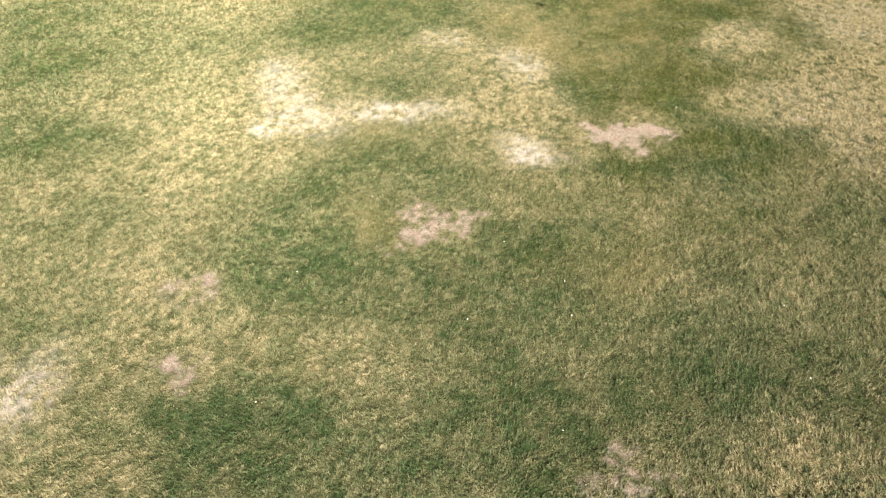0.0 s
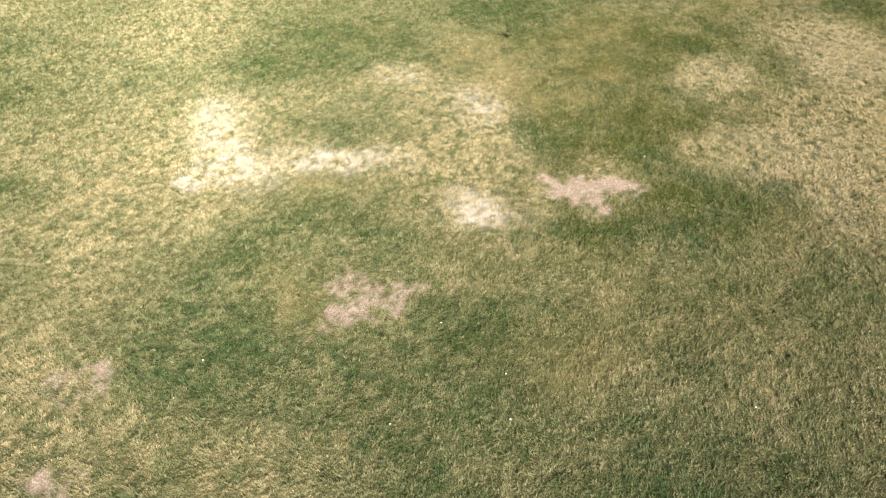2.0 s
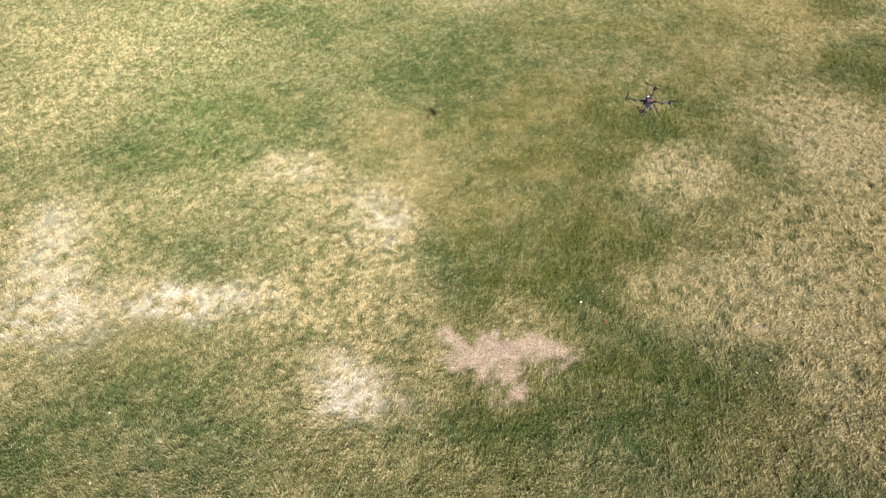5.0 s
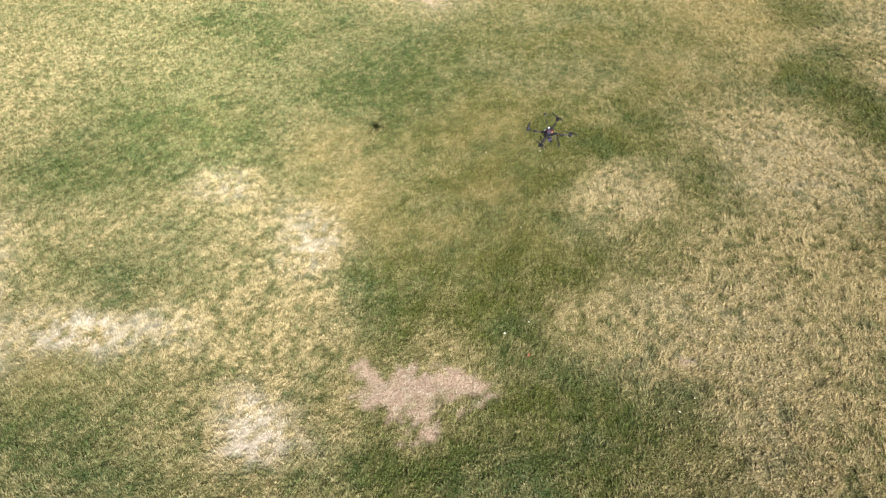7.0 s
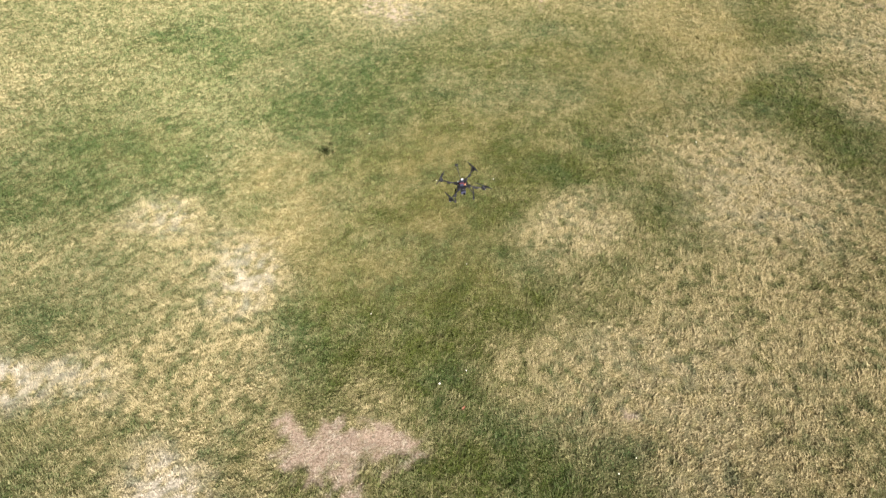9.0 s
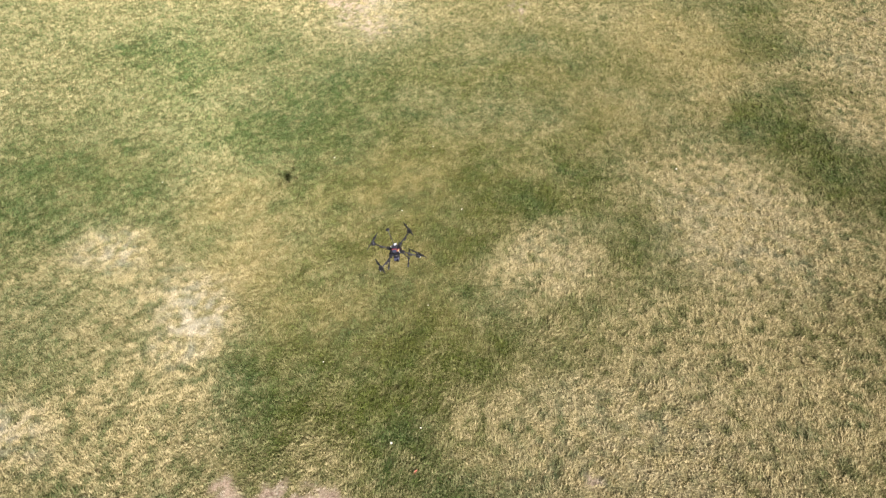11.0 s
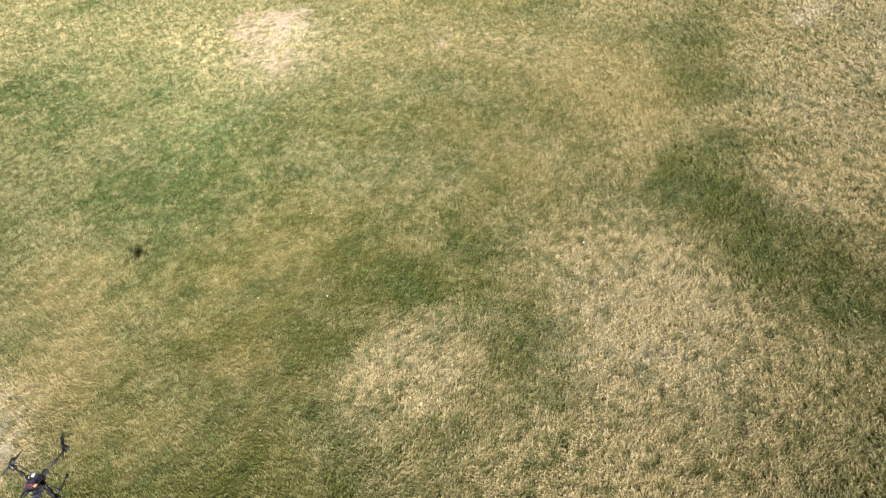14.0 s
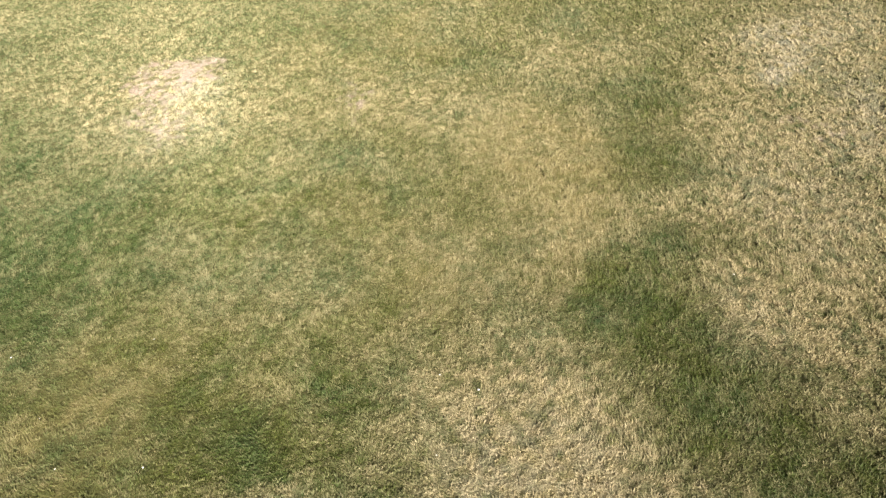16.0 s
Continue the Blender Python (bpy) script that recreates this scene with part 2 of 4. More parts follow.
straw(11.22, 13.97, 2.10, 1.19, 51, 0.2)
straw(5.87, 16.35, 1.97, 1.37, -0, 0.15)
straw(15.46, 20.89, 0.77, 0.36, -2, 0.25)
straw(13.92, 15.73, 2.06, 1.13, 52, 0.3)
straw(12.54, 13.21, 1.35, 0.89, 37, 0.35)
straw(11.55, 13.87, 2.02, 1.18, 49, 0.25)
straw(-1.62, 15.17, 2.29, 1.61, -18, 0.2)
straw(12.60, 17.83, 4.61, 2.74, 53, 0.3)
straw(12.55, 16.73, 3.90, 1.58, 59, 0.25)
straw(10.66, 12.60, 5.10, 1.40, 61, 0.25)
straw(7.39, 6.20, 1.98, 0.97, 55, 0.25)
straw(14.73, 20.80, 3.87, 1.53, 59, 0.3)
straw(11.80, 14.83, 2.74, 1.14, 58, 0.3)
straw(14.97, 16.89, 5.10, 1.02, 61, 0.25)
straw(20.59, 25.62, 4.51, 1.35, 60, 0.3)
straw(16.81, 18.36, 2.83, 0.92, 60, 0.25)
straw(20.02, 21.80, 2.37, 0.81, 59, 0.25)
straw(-6.60, 12.68, 3.74, 1.31, -8, 0.3)
straw(25.93, 34.60, 2.98, 2.20, 23, 0.4)
straw(23.48, 28.84, 2.48, 1.43, 51, 0.35)
straw(20.85, 25.58, 1.93, 1.38, 28, 0.3)
straw(21.42, 32.00, 1.76, 1.42, 40, 0.25)
straw(16.34, 29.52, 2.03, 1.28, 79, 0.35)
straw(16.43, 26.44, 1.88, 0.85, 77, 0.3)
straw(12.58, 18.44, 2.81, 2.03, 29, 0.4)
straw(11.51, 14.53, 2.30, 1.46, 45, 0.4)
straw(13.65, 15.21, 2.92, 1.30, 57, 0.4)
straw(11.54, 13.49, 2.10, 1.21, 6, 0.35)
straw(9.95, 15.25, 1.27, 0.77, 2, 0.25)
straw(-9.05, 17.05, 3.59, 2.34, -45, 0.3)
straw(-2.41, 18.12, 2.59, 1.51, -18, 0.25)
straw(2.66, 17.18, 1.89, 0.89, -83, 0.8)
straw(3.39, 18.10, 1.02, 0.58, -87, 0.6)
straw(2.69, 15.60, 1.76, 0.65, -7, 0.6)
straw(-0.44, 16.26, 2.10, 0.69, -8, 0.7)
straw(2.28, 13.98, 0.93, 0.61, -19, 0.7)
straw(2.63, 19.09, 0.95, 0.56, -14, 0.4)
straw(5.71, 15.54, 0.49, 0.39, -12, 0.5)
straw(6.90, 14.45, 0.70, 0.19, -4, 0.6)
straw(0.12, 20.80, 0.99, 0.69, -37, 0.3)
straw(2.78, 16.38, 1.49, 1.33, -88, 0.3)
straw(0.61, 20.93, 0.82, 0.63, -18, 0.5)
straw(2.20, 13.88, 1.19, 0.78, -7, 0.5)
straw(-6.98, 15.44, 2.62, 1.58, -26, 0.25)
straw(-3.89, 19.29, 2.55, 1.74, -25, 0.35)
straw(10.33, 19.52, 1.16, 1.00, 22, 0.7)
straw(15.11, 21.56, 1.28, 0.97, 78, 0.7)
straw(15.50, 19.62, 1.76, 1.04, 6, 0.65)
straw(13.60, 17.48, 1.79, 1.26, 20, 0.55)
straw(12.22, 15.60, 2.05, 1.08, 2, 0.6)
straw(10.69, 14.33, 1.48, 0.64, -1, 0.55)
straw(12.28, 13.64, 1.78, 1.11, 12, 0.5)
straw(8.56, 15.77, 0.76, 0.52, 0, 0.7)
straw(10.57, 15.20, 0.94, 0.51, 1, 0.5)
straw(19.45, 24.27, 1.38, 0.92, 36, 0.6)
straw(13.44, 22.29, 1.15, 0.84, 55, 0.3)
straw(9.06, 18.46, 1.12, 0.75, 75, 0.15)
straw(-5.64, 9.16, 1.18, 0.70, -16, 0.45)
straw(-5.09, 7.90, 1.33, 0.76, -14, 0.4)
straw(-8.05, 7.03, 1.33, 0.71, -18, 0.5)
straw(-7.43, 5.59, 1.23, 0.69, -20, 0.4)
straw(-8.26, 10.22, 1.98, 1.03, -16, 0.3)
straw(-2.18, 7.41, 1.02, 0.61, -9, 0.35)
straw(-0.62, 6.52, 1.11, 0.85, -86, 0.25)
straw(-1.84, 5.78, 0.82, 0.55, -10, 0.25)
straw(2.83, 4.65, 0.84, 0.48, 2, 0.35)
straw(5.71, 4.38, 1.04, 0.63, 12, 0.5)
straw(7.20, 8.64, 2.72, 1.28, 1, 0.3)
straw(4.28, 9.38, 1.13, 0.85, 10, 0.35)
straw(-5.63, 4.97, 0.41, 0.24, -16, 0.5)
straw(3.97, 7.38, 1.16, 0.84, 61, 0.2)
straw(2.33, 6.96, 0.87, 0.52, -0, 0.3)
straw(8.08, 10.35, 2.06, 1.43, 19, 0.25)
straw(4.64, 11.26, 1.25, 1.01, 16, 0.3)
straw(-0.37, 11.80, 0.57, 0.23, -8, 0.5)
straw(-6.56, 25.21, 2.97, 1.36, -15, 0.35)
straw(-8.29, 30.02, 4.29, 2.07, -19, 0.35)
straw(-5.10, 18.17, 2.19, 1.24, -49, 0.3)
straw(6.35, 14.97, 0.67, 0.44, -0, 0.4)
straw(8.95, 19.15, 1.41, 0.81, 70, 0.1)
straw(0.79, 20.30, 1.30, 0.80, -33, 0.4)
straw(2.95, 18.67, 1.17, 0.60, -64, 0.6)
straw(1.38, 18.05, 1.68, 0.74, -60, 0.35)
straw(2.08, 27.33, 1.28, 0.84, -27, 0.25)
straw(8.41, 15.91, 0.54, 0.37, -7, 0.6)
straw(15.36, 21.67, 1.44, 0.83, 62, 0.6)
straw(16.04, 19.99, 1.26, 1.07, -43, 0.6)
straw(13.36, 18.31, 1.43, 1.07, 52, 0.3)
straw(5.59, 32.80, 2.42, 1.89, -38, 0.5)
straw(10.90, 31.56, 3.47, 2.56, -12, 0.3)
straw(19.18, 26.70, 1.48, 1.03, 13, 0.45)
straw(19.62, 23.85, 1.18, 0.80, 35, 0.6)
straw(17.36, 30.60, 2.17, 1.73, 52, 0.3)
straw(3.70, 20.03, 1.02, 0.65, -61, 0.25)
straw(17.77, 34.00, 1.67, 1.03, -8, 0.6)
straw(20.35, 29.71, 1.76, 0.85, 66, 0.4)
straw(24.22, 33.15, 1.95, 1.44, 16, 0.5)
straw(19.30, 26.84, 1.05, 0.74, 7, 0.5)
straw(20.09, 24.27, 1.37, 0.80, 5, 0.55)
straw(19.04, 22.92, 0.68, 0.44, -13, 0.7)
straw(15.04, 22.06, 1.29, 0.73, -2, 0.5)
straw(15.20, 20.61, 1.25, 0.60, -2, 0.5)
straw(10.88, 20.38, 0.82, 0.56, -13, 0.5)
straw(19.68, 21.51, 0.66, 0.44, 30, 0.5)
straw(12.03, 26.06, 2.04, 1.14, -9, 0.15)
straw(5.45, 33.11, 3.58, 2.19, -59, 0.35)
straw(27.19, 34.74, 1.59, 1.14, 27, 0.4)
straw(7.79, 22.99, 1.98, 0.65, -8, 0.2)
straw(21.33, 26.38, 1.63, 1.15, 20, 0.3)
straw(14.40, 30.85, 1.91, 1.80, -29, 0.25)
# broad straw that lifts brightness, partly painting in the glow opposite the sun
straw(-13.23, 23.48, 4.41, 1.96, -59, 0.23)
straw(-8.95, 22.91, 4.04, 2.02, -66, 0.12)
straw(-0.81, 21.81, 3.54, 2.09, -84, 0.17)
straw(6.80, 20.79, 3.39, 1.98, 74, 0.14)
straw(10.43, 20.30, 3.43, 1.86, 64, 0.11)
straw(13.94, 19.83, 3.51, 1.74, 57, 0.21)
straw(-7.39, 17.22, 2.77, 1.63, -61, 0.11)
straw(-0.72, 16.48, 2.42, 1.72, -81, 0.24)
straw(2.49, 16.12, 2.35, 1.70, 84, 0.21)
straw(5.60, 15.77, 2.35, 1.63, 70, 0.24)
straw(8.64, 15.43, 2.41, 1.53, 60, 0.21)
straw(11.60, 15.10, 2.49, 1.42, 52, 0.23)
straw(-9.24, 13.55, 2.23, 1.28, -49, 0.24)
straw(-3.44, 12.99, 1.89, 1.41, -61, 0.21)
straw(-0.65, 12.72, 1.77, 1.46, -74, 0.33)
straw(2.08, 12.46, 1.71, 1.45, 82, 0.14)
straw(9.92, 11.71, 1.89, 1.19, 46, 0.11)
straw(-8.05, 10.56, 1.75, 1.07, -42, 0.12)
straw(-5.51, 10.35, 1.61, 1.12, -44, 0.18)
straw(-3.03, 10.14, 1.49, 1.18, -47, 0.24)
straw(-0.60, 9.93, 1.37, 1.24, -52, 0.17)
straw(-4.90, 8.11, 1.33, 0.93, -34, 0.12)
straw(1.55, 7.63, 1.13, 1.02, 5, 0.15)
straw(-6.41, 6.48, 1.22, 0.75, -28, 0.29)
straw(-4.42, 6.34, 1.15, 0.78, -26, 0.21)
straw(3.23, 5.82, 1.02, 0.80, 13, 0.18)
straw(6.88, 5.58, 1.08, 0.72, 23, 0.23)
straw(-2.84, 29.90, 3.97, 1.97, -66, 0.12)
straw(19.36, 26.74, 3.43, 1.68, 57, 0.12)
straw(-1.34, 24.33, 2.71, 1.58, -61, 0.29)
straw(1.94, 23.94, 2.51, 1.64, -70, 0.11)
straw(14.14, 16.39, 1.46, 0.97, 38, 0.09)
straw(-1.11, 15.63, 1.39, 0.86, -35, 0.17)
straw(3.16, 15.29, 1.20, 0.94, -33, 0.11)
straw(5.24, 15.12, 1.12, 0.98, -24, 0.11)
straw(21.72, 32.88, 3.26, 1.74, 64, 0.11)
straw(24.95, 32.34, 3.31, 1.61, 57, 0.12)
straw(1.69, 30.81, 2.94, 1.48, -55, 0.15)
straw(22.68, 27.92, 2.33, 1.32, 52, 0.23)
straw(6.01, 26.54, 1.96, 1.26, -55, 0.14)
straw(8.70, 26.23, 1.80, 1.31, -62, 0.12)
straw(16.32, 25.32, 1.63, 1.28, 63, 0.11)
straw(18.72, 25.04, 1.68, 1.19, 52, 0.15)
straw(21.06, 24.76, 1.75, 1.10, 46, 0.11)
straw(19.85, 22.41, 1.39, 0.92, 38, 0.18)
green(5.75, 9.56, 2.12, 0.97, -1, 0.25)
green(8.50, 9.59, 1.41, 0.96, 27, 0.2)
green(6.88, 16.93, 1.19, 0.85, -14, 0.2)
green(15.28, 22.22, 1.07, 0.97, 28, 0.2)
green(7.71, 16.88, 1.29, 1.23, 24, 0.2)
green(7.73, 13.36, 1.30, 0.80, -1, 0.25)
green(3.43, 7.60, 1.55, 0.85, -1, 0.2)
green(7.03, 7.36, 1.45, 0.81, 6, 0.25)
green(7.45, 16.87, 1.24, 0.70, -9, 0.35)
green(6.37, 20.19, 1.49, 0.68, -12, 0.25)
green(11.11, 17.42, 1.25, 1.13, 54, 0.45)
green(7.82, 16.95, 1.43, 0.91, -10, 0.4)
green(9.83, 18.48, 1.25, 0.76, -5, 0.3)
green(9.02, 16.41, 1.64, 1.18, 76, 0.25)
green(-4.39, 13.10, 2.77, 1.77, -37, 0.2)
green(-1.01, 13.12, 1.79, 1.24, -20, 0.2)
green(-11.92, 21.28, 4.43, 2.37, -54, 0.2)
green(-3.04, 9.40, 1.97, 1.20, -13, 0.2)
green(-1.73, 23.23, 3.85, 2.29, -23, 0.2)
green(-0.41, 28.41, 4.19, 2.68, -24, 0.2)
green(5.76, 26.69, 2.85, 1.77, -40, 0.2)
green(7.56, 29.63, 3.19, 2.05, -25, 0.2)
green(7.09, 12.87, 2.60, 1.15, -1, 0.45)
green(9.13, 11.54, 1.64, 1.10, 19, 0.4)
green(4.92, 11.83, 1.28, 0.99, 4, 0.35)
green(8.51, 14.30, 1.27, 0.98, 4, 0.45)
green(7.08, 16.44, 1.27, 0.84, -10, 0.4)
green(9.55, 16.14, 1.04, 0.72, -2, 0.3)
green(7.81, 22.42, 1.90, 1.12, -21, 0.4)
green(11.51, 21.80, 1.50, 0.81, -9, 0.3)
green(16.84, 23.81, 1.57, 1.20, 61, 0.4)
green(18.54, 22.04, 1.36, 1.22, 32, 0.45)
green(7.04, 11.05, 1.85, 0.90, 1, 0.4)
green(7.60, 17.49, 1.63, 1.37, -30, 0.35)
green(5.35, 15.69, 0.53, 0.43, 75, 0.8)
green(6.52, 22.12, 2.20, 1.21, -19, 0.35)
green(9.32, 20.60, 1.85, 0.57, -6, 0.35)
green(4.82, 16.38, 1.25, 0.61, -80, 0.8)
green(5.38, 17.58, 1.10, 0.74, -10, 0.5)
green(7.02, 16.94, 1.28, 1.17, -6, 0.7)
green(-0.67, 17.63, 1.90, 0.64, -8, 0.5)
green(-2.17, 17.77, 1.35, 0.82, -35, 0.4)
green(-0.80, 14.65, 1.71, 0.67, -10, 0.6)
green(0.72, 15.00, 1.29, 0.47, -8, 0.35)
green(3.25, 14.34, 0.63, 0.27, -79, 0.8)
green(4.85, 12.94, 1.28, 0.37, -5, 0.75)
green(7.12, 13.72, 1.05, 0.94, 5, 0.7)
green(8.98, 13.90, 0.77, 0.49, 2, 0.8)
green(9.93, 13.51, 0.90, 0.43, -13, 0.7)
green(8.26, 14.76, 0.64, 0.58, 37, 0.6)
green(8.14, 13.04, 1.36, 0.58, -3, 0.6)
green(10.27, 12.60, 1.05, 0.36, -2, 0.3)
green(17.50, 23.71, 1.64, 1.04, -11, 0.8)
green(16.87, 21.23, 1.15, 0.83, -41, 0.65)
green(13.29, 19.53, 1.16, 0.84, 49, 0.6)
green(11.00, 17.73, 1.08, 0.64, 67, 0.5)
green(4.14, 25.40, 1.72, 1.19, -77, 0.6)
green(5.19, 23.55, 1.19, 0.95, -76, 0.35)
green(-2.98, 23.65, 2.57, 1.53, -26, 0.5)
green(-4.07, 21.70, 1.89, 1.06, -25, 0.5)
green(2.10, 21.76, 1.09, 0.82, -55, 0.2)
green(-2.20, 25.37, 2.09, 1.38, -39, 0.3)
green(12.30, 25.56, 2.43, 2.06, 13, 0.25)
green(8.53, 17.62, 1.02, 0.72, 76, 0.5)
green(4.81, 13.84, 0.27, 0.23, -64, 0.7)
green(0.00, 19.16, 0.94, 0.65, -41, 0.25)
green(20.04, 28.49, 1.51, 0.88, 2, 0.5)
green(7.56, 27.32, 2.37, 2.19, -72, 0.3)
green(-3.73, 10.40, 2.04, 1.28, -14, 0.6)
green(-2.51, 11.69, 1.38, 1.17, -47, 0.45)
green(-3.57, 5.78, 2.37, 0.77, -5, 0.7)
green(0.93, 7.19, 1.43, 1.21, 0, 0.55)
green(0.80, 9.49, 2.13, 1.04, -5, 0.6)
green(2.68, 8.20, 1.04, 0.60, -1, 0.35)
green(1.53, 5.35, 1.57, 0.96, -1, 0.6)
green(5.40, 6.74, 1.86, 1.24, 12, 0.45)
green(8.45, 7.62, 1.96, 0.88, 55, 0.55)
green(6.82, 5.90, 1.06, 0.66, 14, 0.3)
green(3.05, 5.92, 1.12, 0.69, 3, 0.4)
green(-5.22, 7.49, 0.33, 0.24, -39, 0.5)
green(-14.19, 22.23, 3.55, 2.01, -45, 0.5)
green(-11.19, 15.46, 2.14, 1.25, -28, 0.6)
green(-8.42, 11.79, 1.39, 0.78, -19, 0.3)
green(-5.74, 6.27, 1.31, 0.57, -9, 0.4)
green(-1.14, 13.40, 1.83, 0.99, -8, 0.35)
green(-2.01, 12.76, 1.21, 0.92, -18, 0.4)
green(9.70, 10.20, 1.50, 0.67, 56, 0.4)
green(2.52, 10.06, 1.54, 0.92, -2, 0.3)
green(-1.22, 22.62, 2.10, 1.56, -44, 0.4)
green(4.10, 25.32, 2.05, 1.82, -33, 0.4)
green(-0.99, 13.78, 1.74, 0.73, -8, 0.5)
green(-2.33, 12.62, 2.23, 0.72, -7, 0.5)
green(1.07, 12.61, 1.19, 0.63, -9, 0.4)
green(17.31, 24.32, 1.80, 0.76, 57, 0.7)
green(6.16, 16.59, 1.47, 1.05, -1, 0.3)
green(7.61, 17.58, 2.37, 0.76, 77, 0.25)
green(7.85, 23.10, 2.61, 2.42, 55, 0.2)
green(-7.59, 21.90, 1.98, 0.83, -58, 0.2)
green(-0.65, 23.56, 2.34, 1.40, -38, 0.6)
green(3.81, 25.97, 1.55, 1.13, -53, 0.5)
green(4.97, 17.76, 0.83, 0.62, -43, 0.4)
green(6.34, 16.55, 1.26, 0.70, -10, 0.6)
green(9.33, 21.91, 0.97, 0.78, -90, 0.45)
green(8.03, 21.29, 2.03, 1.08, -8, 0.25)
green(12.23, 19.87, 0.97, 0.68, 69, 0.5)
green(11.07, 23.18, 1.12, 1.08, 43, 0.3)
green(17.87, 23.81, 1.29, 1.03, -19, 0.75)
green(18.04, 21.59, 1.11, 0.98, 76, 0.6)
green(-1.51, 31.27, 3.33, 1.52, -16, 0.35)
green(0.87, 29.45, 1.88, 1.25, -35, 0.3)
green(11.29, 27.10, 1.63, 1.24, -7, 0.3)
green(17.41, 20.36, 0.98, 0.61, 46, 0.6)
green(19.07, 31.65, 1.53, 1.10, 5, 0.3)
green(18.87, 21.70, 1.31, 0.45, 58, 0.5)
green(9.98, 16.90, 1.35, 0.54, -4, 0.3)
green(20.06, 31.63, 1.56, 0.76, 72, 0.6)
green(18.64, 28.58, 1.32, 1.10, 20, 0.55)
green(17.34, 23.61, 1.20, 0.74, 2, 0.7)
green(18.09, 21.66, 1.21, 0.77, -31, 0.7)
green(19.03, 20.28, 0.94, 0.71, 34, 0.7)
green(9.16, 21.43, 1.38, 0.64, -10, 0.5)
green(4.44, 25.78, 2.13, 1.27, -41, 0.55)
green(12.72, 24.24, 0.96, 0.90, -62, 0.4)
green(12.24, 22.57, 0.94, 0.64, -9, 0.4)
green(9.94, 27.99, 1.18, 0.88, -26, 0.3)
green(11.27, 29.83, 1.18, 0.99, -52, 0.45)
green(22.84, 27.78, 0.86, 0.78, -7, 0.6)
green(24.19, 31.34, 1.40, 1.02, 28, 0.6)
green(19.10, 25.63, 0.84, 0.30, -4, 0.6)
green(10.83, 37.14, 2.01, 1.53, -67, 0.4)
green(13.74, 21.25, 0.57, 0.54, 13, 0.4)
green(4.18, 27.78, 1.63, 0.96, -29, 0.3)
green(2.25, 31.62, 2.01, 1.16, -43, 0.3)
green(8.33, 32.35, 2.15, 1.43, -66, 0.2)
green(14.75, 34.29, 1.60, 1.43, -81, 0.35)
green(17.07, 22.12, 0.86, 0.68, 30, 0.4)
green(-1.20, 38.23, 2.78, 1.52, -38, 0.25)
green(7.10, 23.89, 1.35, 0.82, -22, 0.2)
green(4.12, 9.54, 1.37, 1.17, 44, 0.16)
green(6.41, 9.34, 1.44, 1.08, 41, 0.19)
green(8.65, 9.16, 1.50, 1.00, 38, 0.27)
green(3.63, 7.47, 1.16, 0.97, 24, 0.12)
green(-2.46, 6.21, 1.08, 0.81, -22, 0.27)
green(-7.00, 30.49, 4.33, 1.90, -60, 0.13)
green(5.06, 28.78, 3.47, 2.03, -85, 0.1)
green(-4.72, 24.73, 2.95, 1.52, -55, 0.12)
green(8.23, 23.19, 2.29, 1.65, 84, 0.15)
green(11.25, 22.83, 2.29, 1.58, 70, 0.12)
green(-3.14, 20.76, 2.17, 1.24, -49, 0.12)
green(2.47, 20.18, 1.84, 1.36, -61, 0.15)
green(5.18, 19.90, 1.72, 1.41, -75, 0.21)
green(7.82, 19.63, 1.66, 1.41, 82, 0.22)
green(10.40, 19.37, 1.69, 1.34, 62, 0.16)
green(12.92, 19.11, 1.75, 1.24, 52, 0.12)
green(-1.99, 17.85, 1.70, 1.03, -42, 0.15)
green(0.46, 17.63, 1.56, 1.08, -45, 0.09)
green(7.51, 16.99, 1.27, 1.22, 64, 0.19)
green(7.28, 14.95, 1.09, 0.99, 5, 0.21)
green(9.28, 14.79, 1.12, 0.94, 24, 0.12)
green(3.40, 13.60, 1.05, 0.78, -22, 0.18)
green(7.09, 13.33, 0.98, 0.80, 0, 0.21)
green(8.89, 13.20, 0.98, 0.77, 13, 0.27)
green(5.00, 30.35, 2.68, 1.54, -62, 0.16)
green(11.29, 29.49, 2.32, 1.61, -82, 0.12)
green(14.28, 29.07, 2.23, 1.59, 84, 0.15)
green(6.75, 23.77, 1.53, 1.05, -45, 0.09)
green(9.07, 23.53, 1.40, 1.10, -49, 0.12)
green(11.33, 23.29, 1.29, 1.15, -55, 0.19)
green(13.54, 23.06, 1.22, 1.17, 70, 0.1)
green(5.23, 21.85, 1.35, 0.83, -36, 0.19)
green(7.32, 21.65, 1.25, 0.87, -36, 0.15)
green(11.35, 21.28, 1.08, 0.94, -26, 0.16)
green(13.30, 21.10, 1.04, 0.95, 3, 0.12)
green(5.90, 20.15, 1.15, 0.70, -29, 0.34)
green(7.76, 19.99, 1.07, 0.73, -28, 0.24)
green(9.58, 19.84, 1.01, 0.75, -23, 0.09)
green(11.36, 19.69, 0.96, 0.77, -15, 0.16)
green(13.11, 19.54, 0.93, 0.76, -0, 0.3)
green(14.83, 19.40, 0.94, 0.74, 12, 0.18)
amber(16.34, 29.52, 1.78, 1.28, 78, 0.6)
amber(16.43, 26.44, 2.06, 0.85, 77, 0.55)
amber(3.46, 19.91, 1.19, 0.97, -40, 0.65)
amber(4.59, 18.90, 0.98, 0.76, -74, 0.35)
amber(7.22, 22.75, 1.11, 1.07, -59, 0.5)
amber(7.36, 20.04, 0.86, 0.82, -88, 0.6)
amber(5.88, 18.22, 0.65, 0.60, -47, 0.6)
amber(2.92, 22.43, 1.12, 0.87, -61, 0.4)
